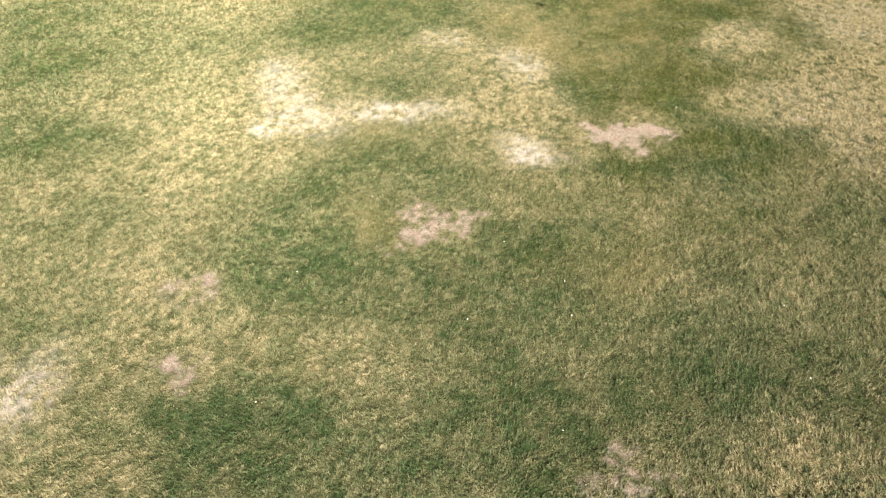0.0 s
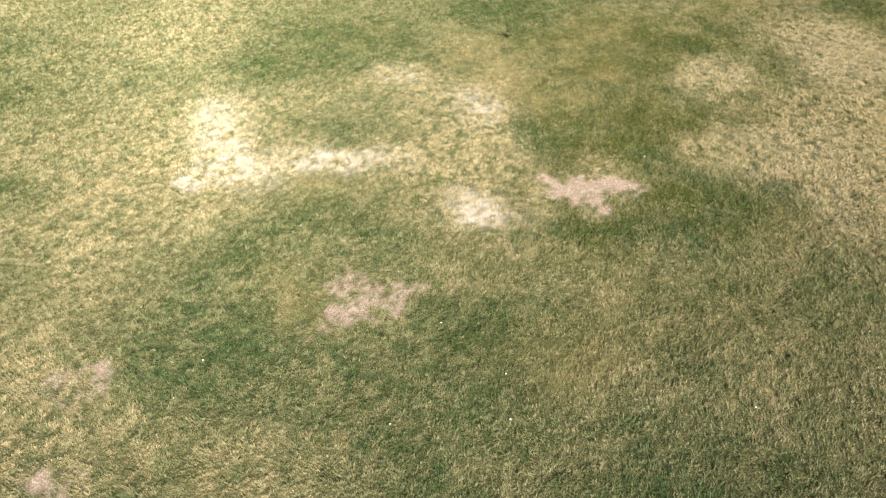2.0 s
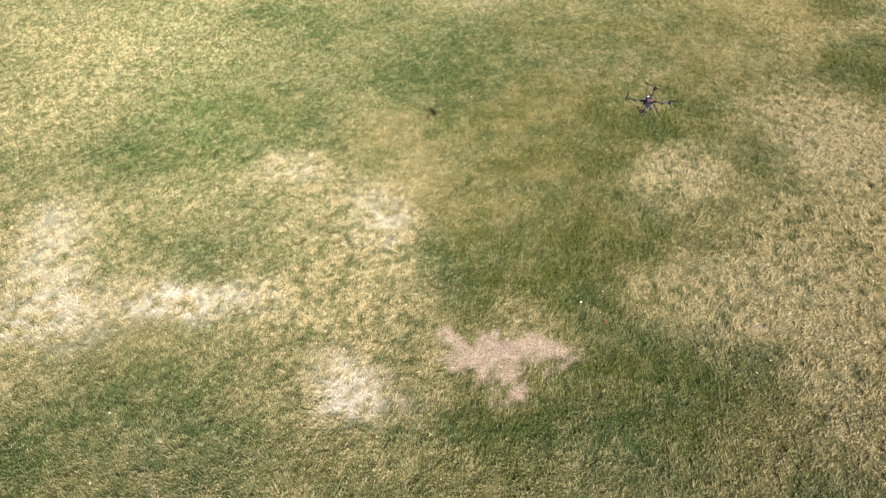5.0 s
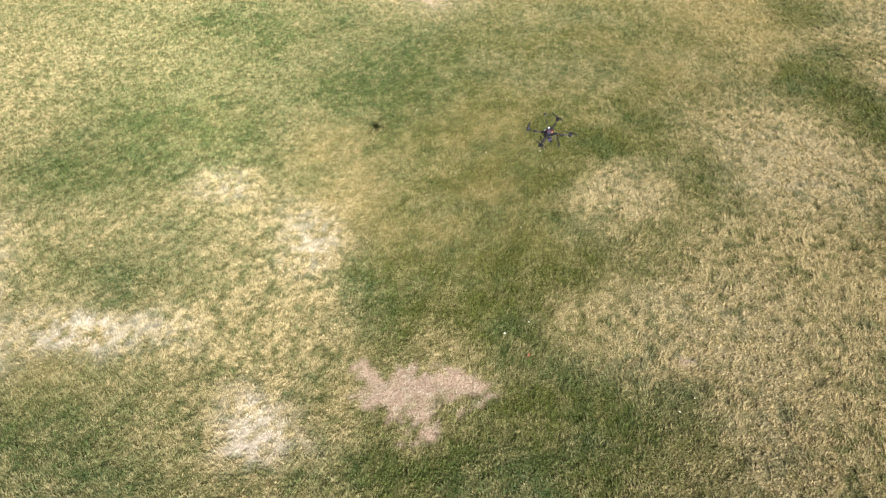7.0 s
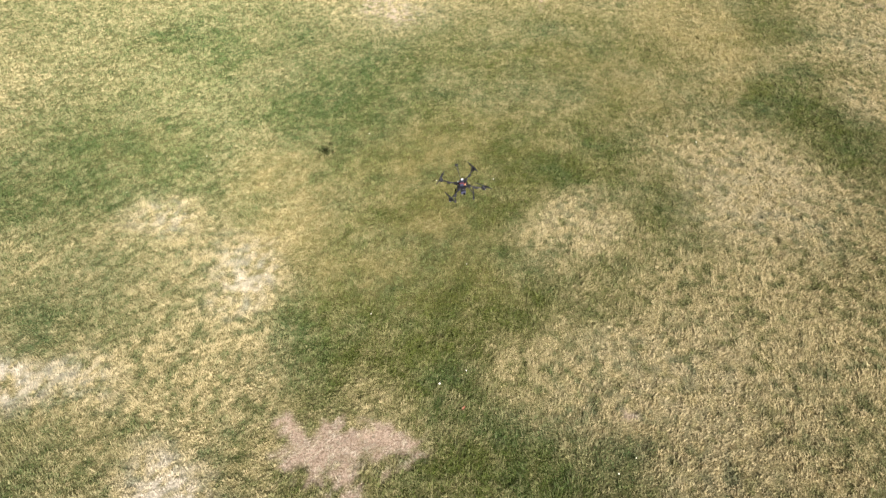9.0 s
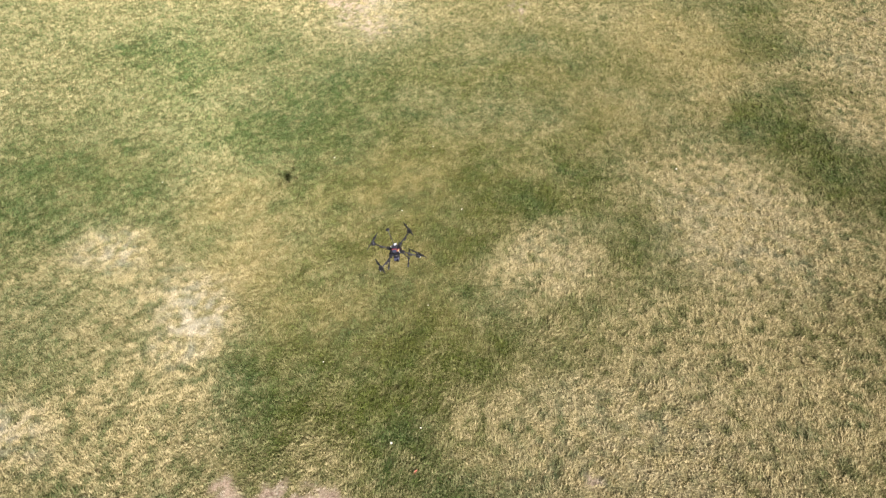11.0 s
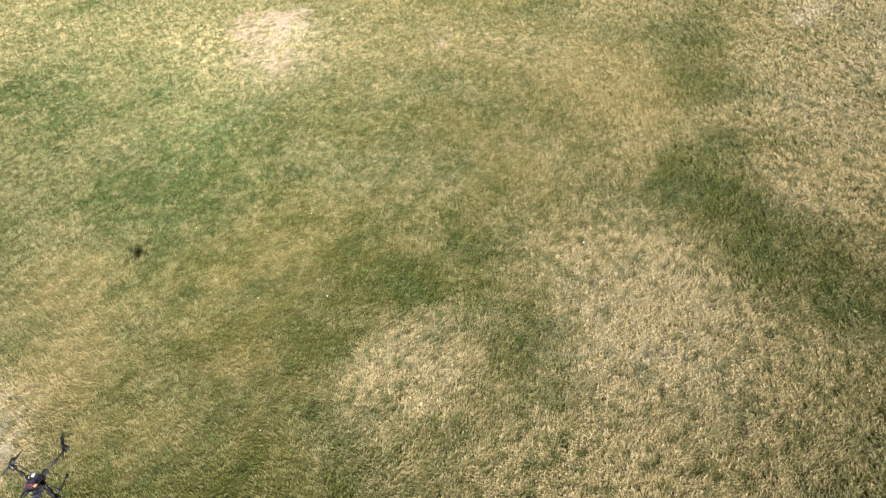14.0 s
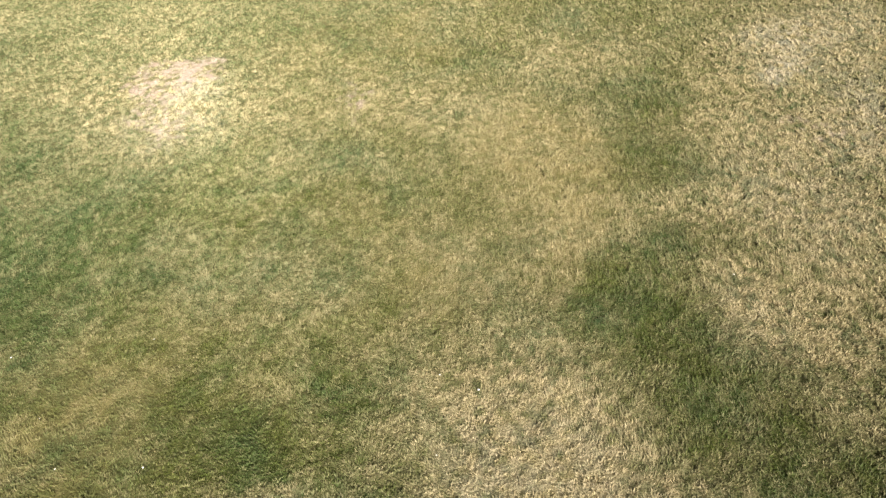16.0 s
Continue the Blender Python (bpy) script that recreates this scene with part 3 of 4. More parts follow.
amber(6.10, 21.57, 2.41, 2.17, -30, 0.35)
amber(6.63, 18.33, 1.13, 0.90, -9, 0.4)
amber(-1.22, 10.78, 0.62, 0.50, -43, 0.6)
amber(-1.70, 11.69, 1.00, 0.77, -56, 0.35)
amber(4.51, 9.34, 0.74, 0.59, 61, 0.4)
amber(-2.53, 15.25, 1.75, 0.86, -10, 0.4)
amber(-2.95, 7.33, 0.68, 0.40, -10, 0.35)
amber(3.87, 9.24, 0.63, 0.50, 14, 0.4)
amber(16.44, 29.14, 1.46, 1.31, 8, 0.6)
amber(16.01, 30.03, 1.14, 0.91, 77, 0.4)
amber(13.80, 24.78, 0.84, 0.82, -86, 0.5)
amber(12.43, 27.02, 1.22, 1.04, -23, 0.35)
amber(16.75, 26.72, 1.07, 0.76, 70, 0.4)
amber(12.51, 25.09, 1.11, 1.01, -35, 0.3)
amber(12.80, 36.33, 1.84, 1.35, -82, 0.5)
amber(10.60, 22.35, 0.52, 0.36, -16, 0.4)
amber(9.29, 36.47, 2.83, 1.71, -75, 0.35)
amber(7.36, 22.51, 0.82, 0.53, -82, 0.5)
amber(9.42, 23.36, 1.67, 1.33, -11, 0.15)
amber(5.38, 22.31, 1.79, 1.42, -44, 0.15)
amber(8.04, 18.50, 0.81, 0.73, -62, 0.3)
amber(3.35, 21.81, 1.15, 0.94, -78, 0.5)
amber(-1.09, 23.86, 1.81, 1.28, -60, 0.3)
tint(-12.93, 20.95, 1.84, 2.73, -3, -0.12)
tint(-10.79, 15.54, 1.33, 1.52, -3, -0.15)
tint(-13.11, 24.99, 3.01, 2.30, -3, -0.06)
tint(-8.11, 18.04, 0.55, 0.63, -3, -0.15)
tint(10.47, 19.62, 1.07, 1.14, -3, 0.12)
tint(14.89, 20.60, 1.45, 2.30, -3, 0.19)
tint(13.87, 17.61, 0.82, 2.25, -3, 0.15)
tint(8.35, 15.70, 0.62, 0.54, -3, 0.12)
tint(10.19, 15.15, 2.09, 1.06, -3, 0.12)
tint(11.35, 13.74, 1.26, 1.62, -3, 0.15)
tint(5.59, 15.57, 0.47, 0.43, -3, 0.12)
tint(-5.43, 9.33, 0.73, 0.64, -3, 0.06)
tint(-4.94, 7.22, 0.64, 0.31, -3, 0.09)
tint(-3.29, 6.02, 1.27, 0.63, -3, -0.15)
tint(5.90, 5.30, 0.54, 0.41, -3, 0.15)
tint(7.47, 8.38, 0.76, 1.85, -3, 0.06)
tint(1.45, 9.01, 0.69, 1.05, -3, -0.07)
tint(1.39, 6.33, 0.88, 0.65, -3, -0.06)
tint(-6.73, 27.48, 1.65, 2.11, -3, 0.09)
tint(-1.65, 24.33, 1.62, 2.18, -3, -0.07)
tint(1.36, 18.54, 0.83, 0.87, -3, -0.07)
tint(10.24, 19.60, 0.84, 0.88, -3, 0.15)
tint(14.89, 21.39, 1.18, 1.89, -3, 0.12)
tint(12.07, 17.30, 1.85, 1.16, -3, 0.09)
tint(14.08, 18.15, 0.51, 1.19, -3, 0.12)
tint(-3.54, 12.66, 0.92, 0.98, -3, -0.12)
tint(-2.41, 14.00, 1.10, 0.84, -3, -0.06)
tint(0.08, 12.85, 1.01, 0.70, -3, -0.06)
tint(2.33, 14.04, 0.97, 0.73, -3, 0.12)
tint(10.17, 15.48, 2.03, 0.94, -3, 0.14)
tint(11.28, 14.18, 1.04, 0.99, -3, 0.15)
tint(11.29, 13.00, 0.48, 0.66, -3, 0.12)
tint(8.40, 13.71, 1.33, 0.68, -3, -0.14)
tint(9.36, 12.96, 0.97, 0.63, -3, -0.12)
tint(7.41, 15.70, 0.81, 0.83, -3, -0.09)
tint(-1.72, 23.52, 1.65, 1.83, -3, -0.09)
tint(2.01, 22.47, 1.41, 1.02, -3, 0.06)
tint(17.67, 23.83, 1.27, 1.51, -3, -0.09)
tint(17.87, 21.88, 1.16, 1.06, -3, -0.09)
tint(19.35, 23.63, 0.70, 0.98, -3, 0.19)
tint(14.97, 21.76, 0.65, 0.88, -3, 0.12)
tint(15.15, 20.53, 0.98, 0.79, -3, 0.12)
tint(19.22, 28.39, 1.52, 2.18, -3, -0.06)
tint(17.59, 29.82, 1.44, 1.70, -3, 0.06)
tint(1.10, 16.25, 0.80, 0.71, -3, 0.09)
tint(3.26, 15.79, 0.67, 0.53, -3, 0.09)
tint(4.56, 16.20, 0.59, 1.11, -3, -0.09)
tint(5.59, 15.71, 0.38, 0.37, -3, 0.17)
tint(6.70, 16.03, 0.87, 0.64, -3, -0.17)
tint(10.19, 19.58, 0.95, 0.66, -3, 0.14)
tint(12.41, 19.37, 1.16, 0.83, -3, -0.09)
tint(10.85, 17.40, 0.12, 0.13, -3, 0.25)
tint(9.83, 16.01, 1.14, 0.54, -3, 0.07)
tint(14.93, 16.74, 0.88, 0.72, -3, -0.09)
tint(8.95, 15.13, 0.81, 0.34, -3, -0.14)
tint(9.97, 14.79, 0.22, 0.08, -3, 0.25)
tint(23.91, 34.46, 1.17, 1.44, -3, 0.12)
tint(26.59, 34.84, 1.50, 1.98, -3, 0.12)
tint(25.12, 32.32, 0.46, 0.54, -3, 0.12)
tint(22.91, 29.25, 0.38, 1.22, -3, 0.19)
tint(19.74, 31.24, 1.20, 1.07, -3, -0.11)
tint(18.62, 28.45, 1.45, 1.54, -3, -0.14)
tint(18.87, 34.10, 1.01, 0.76, -3, 0.12)
tint(5.38, 24.89, 0.93, 1.34, -3, -0.06)
tint(9.36, 21.85, 0.84, 0.53, -3, -0.09)
tint(14.92, 21.79, 0.91, 0.94, -3, 0.12)
tint(17.18, 23.88, 1.24, 0.71, -3, -0.12)
tint(19.33, 23.68, 0.71, 0.87, -3, 0.15)
tint(20.08, 22.11, 0.81, 0.61, -3, 0.09)
tint(18.93, 21.87, 0.54, 0.69, -3, -0.12)
tint(17.65, 20.97, 0.84, 0.59, -3, -0.12)
tint(19.46, 20.46, 0.48, 0.43, -3, -0.12)
tint(20.66, 23.41, 0.79, 0.73, -3, 0.09)
tint(14.74, 21.07, 2.02, 2.36, -3, 0.14)
tint(11.53, 15.63, 1.82, 1.88, -3, 0.12)
tint(9.83, 16.01, 1.14, 0.54, -3, -0.14)
tint(8.90, 17.38, 0.94, 0.76, -3, -0.1)
tint(7.32, 15.69, 1.41, 0.71, -3, -0.12)
tint(19.38, 23.82, 0.81, 1.03, -3, 0.14)
tint(21.04, 23.94, 0.91, 0.94, -3, 0.12)
tint(20.28, 22.32, 0.55, 0.76, -3, 0.1)
tint(14.22, 22.99, 0.89, 0.86, -3, -0.16)
tint(5.17, 15.76, 0.44, 0.61, -3, -0.2)
tint(8.27, 15.70, 0.59, 0.41, -3, 0.14)
tint(8.30, 13.93, 1.62, 0.66, -3, -0.15)
tint(10.39, 19.51, 1.24, 1.26, -3, -0.08)
tint(12.17, 13.85, 1.40, 1.30, -3, 0.1)
tint(-1.91, 18.38, 1.81, 1.56, -3, -0.1)
tint(4.11, 9.66, 1.83, 1.10, -3, -0.12)
tint(7.82, 9.40, 1.59, 1.14, -3, -0.08)
tint(14.47, 21.45, 2.00, 2.73, -3, 0.12)
tint(7.90, 22.19, 1.92, 1.15, -3, -0.1)
tint(11.35, 21.59, 1.54, 0.80, -3, -0.1)
tint(15.05, 22.00, 1.19, 1.30, -3, -0.15)
tint(16.30, 24.72, 0.98, 0.77, -3, 0.1)
tint(7.63, 17.05, 1.61, 0.94, -3, -0.13)
tint(21.45, 27.61, 1.39, 2.12, -3, 0.12)
tint(23.56, 30.28, 1.02, 1.75, -3, 0.12)
tint(24.82, 31.43, 1.61, 4.11, -3, 0.1)
tint(21.44, 24.49, 0.94, 1.68, -3, 0.08)
tint(13.20, 14.95, 1.40, 1.52, -3, 0.07)
pale(14.65, 20.23, 1.53, 1.83, -3, 0.21)
pale(11.38, 15.28, 1.83, 1.21, -3, 0.15)
pale(11.12, 12.81, 0.76, 1.09, -3, 0.13)
pale(21.44, 26.95, 1.06, 2.02, -3, 0.15)
pale(24.56, 33.57, 1.44, 1.56, -3, 0.15)
pale(19.17, 23.56, 0.60, 0.71, -3, 0.12)
tint(-4.99, 11.35, 1.49, 1.21, -3, 0.1)
tint(-2.71, 11.49, 1.12, 0.85, -3, 0.1)
tint(16.40, 19.79, 0.98, 0.90, -3, 0.15)
tint(13.23, 20.26, 1.25, 0.73, -3, -0.15)
tint(10.24, 16.63, 0.82, 0.69, -3, -0.12)
tint(13.74, 16.35, 0.79, 0.71, -3, 0.12)
tint(6.84, 17.32, 1.36, 1.09, -3, -0.12)
tint(11.46, 15.89, 1.68, 1.59, -3, 0.1)
tint(14.04, 22.43, 2.39, 3.24, -3, 0.08)
tint(13.09, 19.54, 2.15, 2.45, -3, 0.15)
tint(10.69, 15.16, 2.15, 1.44, -3, 0.12)
tint(-1.98, 4.93, 1.24, 0.50, -3, -0.1)
tint(22.22, 29.82, 1.54, 2.14, -3, 0.12)
tint(18.99, 22.94, 0.91, 1.46, -3, 0.1)
bare(-5.64, 9.30, 0.63, 0.44, -3, 0.4)
bare(-5.26, 7.27, 0.62, 0.35, -3, 0.45)
bare(2.87, 4.73, 0.74, 0.40, -3, 0.35)
pale(-8.03, 7.01, 0.56, 0.78, -3, 0.35)
pale(-1.39, 16.30, 0.88, 0.38, -3, 0.4)
pale(2.30, 13.71, 0.59, 0.44, -3, 0.25)
tint(13.47, 22.14, 0.75, 1.20, -3, -0.2)
tint(16.66, 21.45, 0.53, 0.92, -3, -0.1)
tint(15.18, 22.78, 1.07, 0.60, -3, -0.12)
tint(8.98, 21.69, 2.58, 0.84, -3, -0.08)
tint(0.38, 13.44, 2.12, 0.60, -3, -0.08)
tint(6.05, 12.95, 1.64, 0.43, -3, -0.1)
tint(8.52, 13.70, 1.52, 0.60, -3, -0.1)
tint(12.67, 19.42, 0.71, 1.20, -3, -0.2)
tint(7.84, 19.33, 1.05, 1.19, -3, -0.14)
tint(5.74, 18.91, 1.21, 0.63, -3, -0.1)
tint(11.11, 18.27, 0.61, 0.41, -3, -0.16)
tint(14.92, 18.12, 1.02, 0.56, -3, -0.14)
tint(12.29, 20.39, 0.60, 0.74, -3, -0.12)
tint(24.04, 32.65, 2.55, 1.77, -3, 0.12)
tint(22.95, 28.45, 1.46, 2.28, -3, 0.12)
tint(20.50, 24.26, 1.33, 1.52, -3, 0.1)
tint(10.29, 19.42, 0.76, 0.65, -3, 0.08)
tint(16.12, 20.26, 1.08, 0.77, -3, 0.06)
tint(8.86, 21.11, 1.28, 0.81, -3, -0.1)
tint(4.36, 24.61, 1.59, 1.67, -3, -0.06)
tint(11.18, 13.59, 1.01, 1.05, -3, -0.14)
tint(8.57, 12.89, 1.30, 0.76, -3, -0.05)
tint(15.10, 21.73, 1.61, 2.23, -3, 0.12)
tint(12.60, 25.24, 3.67, 2.27, -3, 0.06)
tint(8.74, 10.81, 1.52, 0.72, -3, -0.06)
tint(9.02, 17.76, 1.40, 1.49, -3, 0.05)
tint(-4.12, 11.08, 1.63, 0.85, -3, -0.06)
tint(12.64, 19.21, 0.84, 1.17, -3, -0.14)
tint(14.12, 18.38, 1.73, 0.77, -3, -0.12)
tint(5.34, 19.24, 1.91, 1.12, -3, -0.12)
tint(15.09, 19.53, 0.84, 0.69, -3, -0.06)
tint(9.88, 18.37, 0.80, 0.46, -3, -0.1)
tint(10.76, 18.57, 1.60, 0.48, -3, -0.06)
tint(17.17, 19.22, 0.91, 0.93, -3, -0.06)
tint(15.72, 23.66, 1.44, 1.13, -3, -0.08)
tint(13.51, 21.32, 0.97, 0.87, -3, -0.14)
tint(16.29, 21.09, 0.60, 0.87, -3, -0.14)
tint(8.57, 21.53, 2.37, 0.72, -3, -0.12)
tint(15.50, 22.40, 1.13, 0.57, -3, -0.06)
tint(25.27, 31.69, 1.33, 1.38, -3, -0.12)
tint(10.67, 22.60, 1.47, 0.93, -3, -0.08)
tint(19.42, 21.02, 0.67, 0.83, -3, 0.08)
tint(5.29, 26.36, 1.77, 1.57, -3, -0.08)

coarse = lumps(grid_x, grid_y, 2.4, 41)
middle = lumps(grid_x, grid_y, 0.5, 61, 4, 0.7)
fine = lumps(grid_x, grid_y, 0.15, 83, 2, 0.9)
dryness = 0.42 + 0.48 * np.tanh(1.25 * layer["straw"]) - 0.52 * np.tanh(1.1 * layer["green"]) + layer["tint"]
dryness += 0.45 * np.clip(layer["pale"], 0, 1) + 0.5 * (coarse - 0.5)
dryness = 0.53 + 0.5 * np.tanh(1.9 * (dryness - 0.5)) + 0.14 * np.tanh(5 * (middle - 0.5)) + 0.15 * np.tanh(5 * (fine - 0.5))
# olive clumps left among the straw
clumps = np.clip(9 * (0.47 - lumps(grid_x, grid_y, 0.15, 227, 2, 0.8)), 0, 1)
dryness -= 1.05 * clumps * np.clip(dryness - 0.3, 0, 0.6)
crumbs = 0.7 * lattice(0.8 * grid_x - 0.6 * grid_y, 0.6 * grid_x + 0.8 * grid_y, 0.11, 201) + 0.3 * middle
bareness = np.clip((layer["bare"] - 0.6) * 1.1 + 3.0 * (0.53 - crumbs), 0, 1) * np.clip(2.5 * layer["bare"], 0, 1)
warmth = np.clip(layer["amber"], 0, 1) * np.clip(0.55 + 1.2 * (middle - 0.5), 0, 1)
paleness = np.clip(layer["pale"], 0, 1) * np.clip(0.3 + 3.0 * (0.62 - crumbs), 0, 1) * 0.75
tufts = lumps(grid_x, grid_y, 0.2, 107, 3, 0.6)
condition = np.stack([np.clip(dryness, 0, 1), np.clip(bareness, 0, 1), warmth, paleness, tufts], -1).astype(np.float32)


def read_turf(x, y):
    """Dryness, bareness, amber tint, paleness and tuft height at places of the plan."""
    u, v = (x - X0) / STEP, (y - Y0) / STEP
    inside = (u >= 0) & (u < condition.shape[1] - 1.001) & (v >= 0) & (v < condition.shape[0] - 1.001)
    u, v = np.clip(u, 0, condition.shape[1] - 1.001), np.clip(v, 0, condition.shape[0] - 1.001)
    i, j = u.astype(int), v.astype(int)
    a, b = (u - i)[:, None], (v - j)[:, None]
    top = condition[j, i] * (1 - a) + condition[j, i + 1] * a
    low = condition[j + 1, i] * (1 - a) + condition[j + 1, i + 1] * a
    found = top * (1 - b) + low * b
    found[~inside] = (0.42, 0.0, 0.1, 0.0, 0.5)
    return found


# ---------------------------------------------------------------- ground: one sheet to the horizon
def build_mesh(name, places, faces_of, corners, material):
    """A mesh from arrays: corner indices of faces that all have the same number of corners."""
    mesh = bpy.data.meshes.new(name)
    mesh.vertices.add(len(places))
    mesh.vertices.foreach_set("co", places.astype(np.float32).ravel())
    mesh.loops.add(faces_of.size)
    mesh.loops.foreach_set("vertex_index", faces_of.astype(np.int32).ravel())
    mesh.polygons.add(len(faces_of))
    mesh.polygons.foreach_set("loop_start", np.arange(0, faces_of.size, corners, dtype=np.int32))
    mesh.polygons.foreach_set("loop_total", np.full(len(faces_of), corners, dtype=np.int32))
    mesh.update(calc_edges=True)
    mesh.materials.append(material)
    return mesh


def ground_height(x, y):
    """The lie of the ground, in gentle swells."""
    edge = np.clip((30 - np.abs(x - 6)) / 4, 0, 1) * np.clip((25 - np.abs(y - 24)) / 4, 0, 1)
    return 0.10 * edge * (lumps(x, y, 3.5, 131, 2) - 0.5)


def turned(x, y, degrees):
    c, s = math.cos(radians(degrees)), math.sin(radians(degrees))
    return c * x - s * y, s * x + c * y


def cushions(x, y):
    """Rounded clumps with narrow gaps between, from 0 to about 1.8."""
    return np.abs(2 * lattice(*turned(x, y, 33), 0.1, 151) - 1) + 0.8 * np.abs(2 * lattice(*turned(x, y, 71), 0.065, 157) - 1)


def turf_height(x, y, found):
    """The uneven top of the turf over the ground."""
    big = lattice(*turned(x, y, 33), 0.15, 151) + 0.8 * lattice(*turned(x, y, 17), 0.085, 163) - 0.9
    low = 1 - 0.3 * found[:, 1]
    return ground_height(x, y) + low * CUSHION * big + 0.03 * (lumps(x, y, 0.6, 167, 2) - 0.5)


CUSHION = 0.032
FIELD = [(-9.0, 2.6), (8.0, 2.4), (21.0, 19.0), (32.0, 38.0), (-6.5, 45.8), (-20.9, 29.5)]


def in_field(x, y, margin=0.0):
    inside = np.ones(len(x), bool)
    for (ax, ay), (bx, by) in zip(FIELD, FIELD[1:] + FIELD[:1]):
        inside &= ((bx - ax) * (y - ay) - (by - ay) * (x - ax)) / math.hypot(bx - ax, by - ay) > margin
    return inside


def blade_lot(x, y):
    """How bright the turf is, clump by clump, from 0 to 1; its dark end also imitates shaded gaps."""
    return np.clip(0.5 + 1.7 * (lattice(*turned(x, y, 49), 0.068, 181) - 0.5), 0, 1)


def store_turf(mesh, domain, found, lot):
    mesh.attributes.new("turf", "FLOAT_COLOR", domain).data.foreach_set("color", found[:, :4].astype(np.float32).ravel())
    mesh.attributes.new("lot", "FLOAT", domain).data.foreach_set("value", lot.astype(np.float32))


# the sheet itself
far_steps = np.array([60, 100, 180, 350, 700, 1500, 3000.0])
line_x = np.concatenate([6 - far_steps[::-1], np.arange(X0, X1 + 0.01, 0.5), 6 + far_steps])
line_y = np.concatenate([20 - far_steps[::-1], np.arange(Y0, Y1 + 0.01, 0.5), 20 + far_steps])
sheet_x, sheet_y = (a.ravel() for a in np.meshgrid(line_x, line_y))
sheet = np.stack([sheet_x, sheet_y, ground_height(sheet_x, sheet_y) - 0.12 * in_field(sheet_x, sheet_y)], 1)
cols = len(line_x)
cell = (np.arange(len(line_y) - 1)[:, None] * cols + np.arange(cols - 1)).ravel()
ground_mesh = build_mesh("ground", sheet, np.stack([cell, cell + 1, cell + cols + 1, cell + cols], 1), 4, FAR_TURF)
ground_mesh.polygons.foreach_set("use_smooth", np.ones(len(ground_mesh.polygons), dtype=bool))
ground = tagged(new("ground", ground_mesh), "wide flat field of dry patchy turf", "ground", kind="structure")


def lay_turf(step):
    """The clumpy mat of roots and dead stalks that covers the field."""
    line_x, line_y = np.arange(-21, 33, step), np.arange(2, 46, step)
    x, y = (a.ravel() for a in np.meshgrid(line_x, line_y))
    rng = np.random.RandomState(23)
    x, y = x + rng.uniform(-0.35, 0.35, len(x)) * step, y + rng.uniform(-0.35, 0.35, len(y)) * step
    cols = len(line_x)
    cell = (np.arange(len(line_y) - 1)[:, None] * cols + np.arange(cols - 1)).ravel()
    cell = cell[in_field(x[cell], y[cell], 0.2)]
    faces_of = np.stack([cell, cell + 1, cell + cols + 1, cell + cols], 1)
    used, faces_of = np.unique(faces_of, return_inverse=True)
    faces_of = faces_of.reshape(-1, 4)
    x, y = x[used], y[used]
    found = read_turf(x, y)
    z = turf_height(x, y, found) - 0.04 * (1 - in_field(x, y, 1.9)) + rng.uniform(-0.011, 0.011, len(x))
    mesh = build_mesh("turf", np.stack([x, y, z], 1), faces_of, 4, GROUND)
    mesh.polygons.foreach_set("use_smooth", np.ones(len(mesh.polygons), dtype=bool))
    # gaps between the cushions get a darker, greener colour in place of shade
    found[:, 0] = np.clip(found[:, 0] + 0.15 * (np.clip(cushions(x, y), 0, 1.2) - 0.6), 0, 1)
    store_turf(mesh, "POINT", found, blade_lot(x, y))
    return tagged(new("turf", mesh), "clumpy mat of green and straw-dry turf with worn spots", "turf", kind="stuff")


lay_turf(0.072)

# ---------------------------------------------------------------- grass tufts
TUFTS, PER_TUFT = 470000, 5


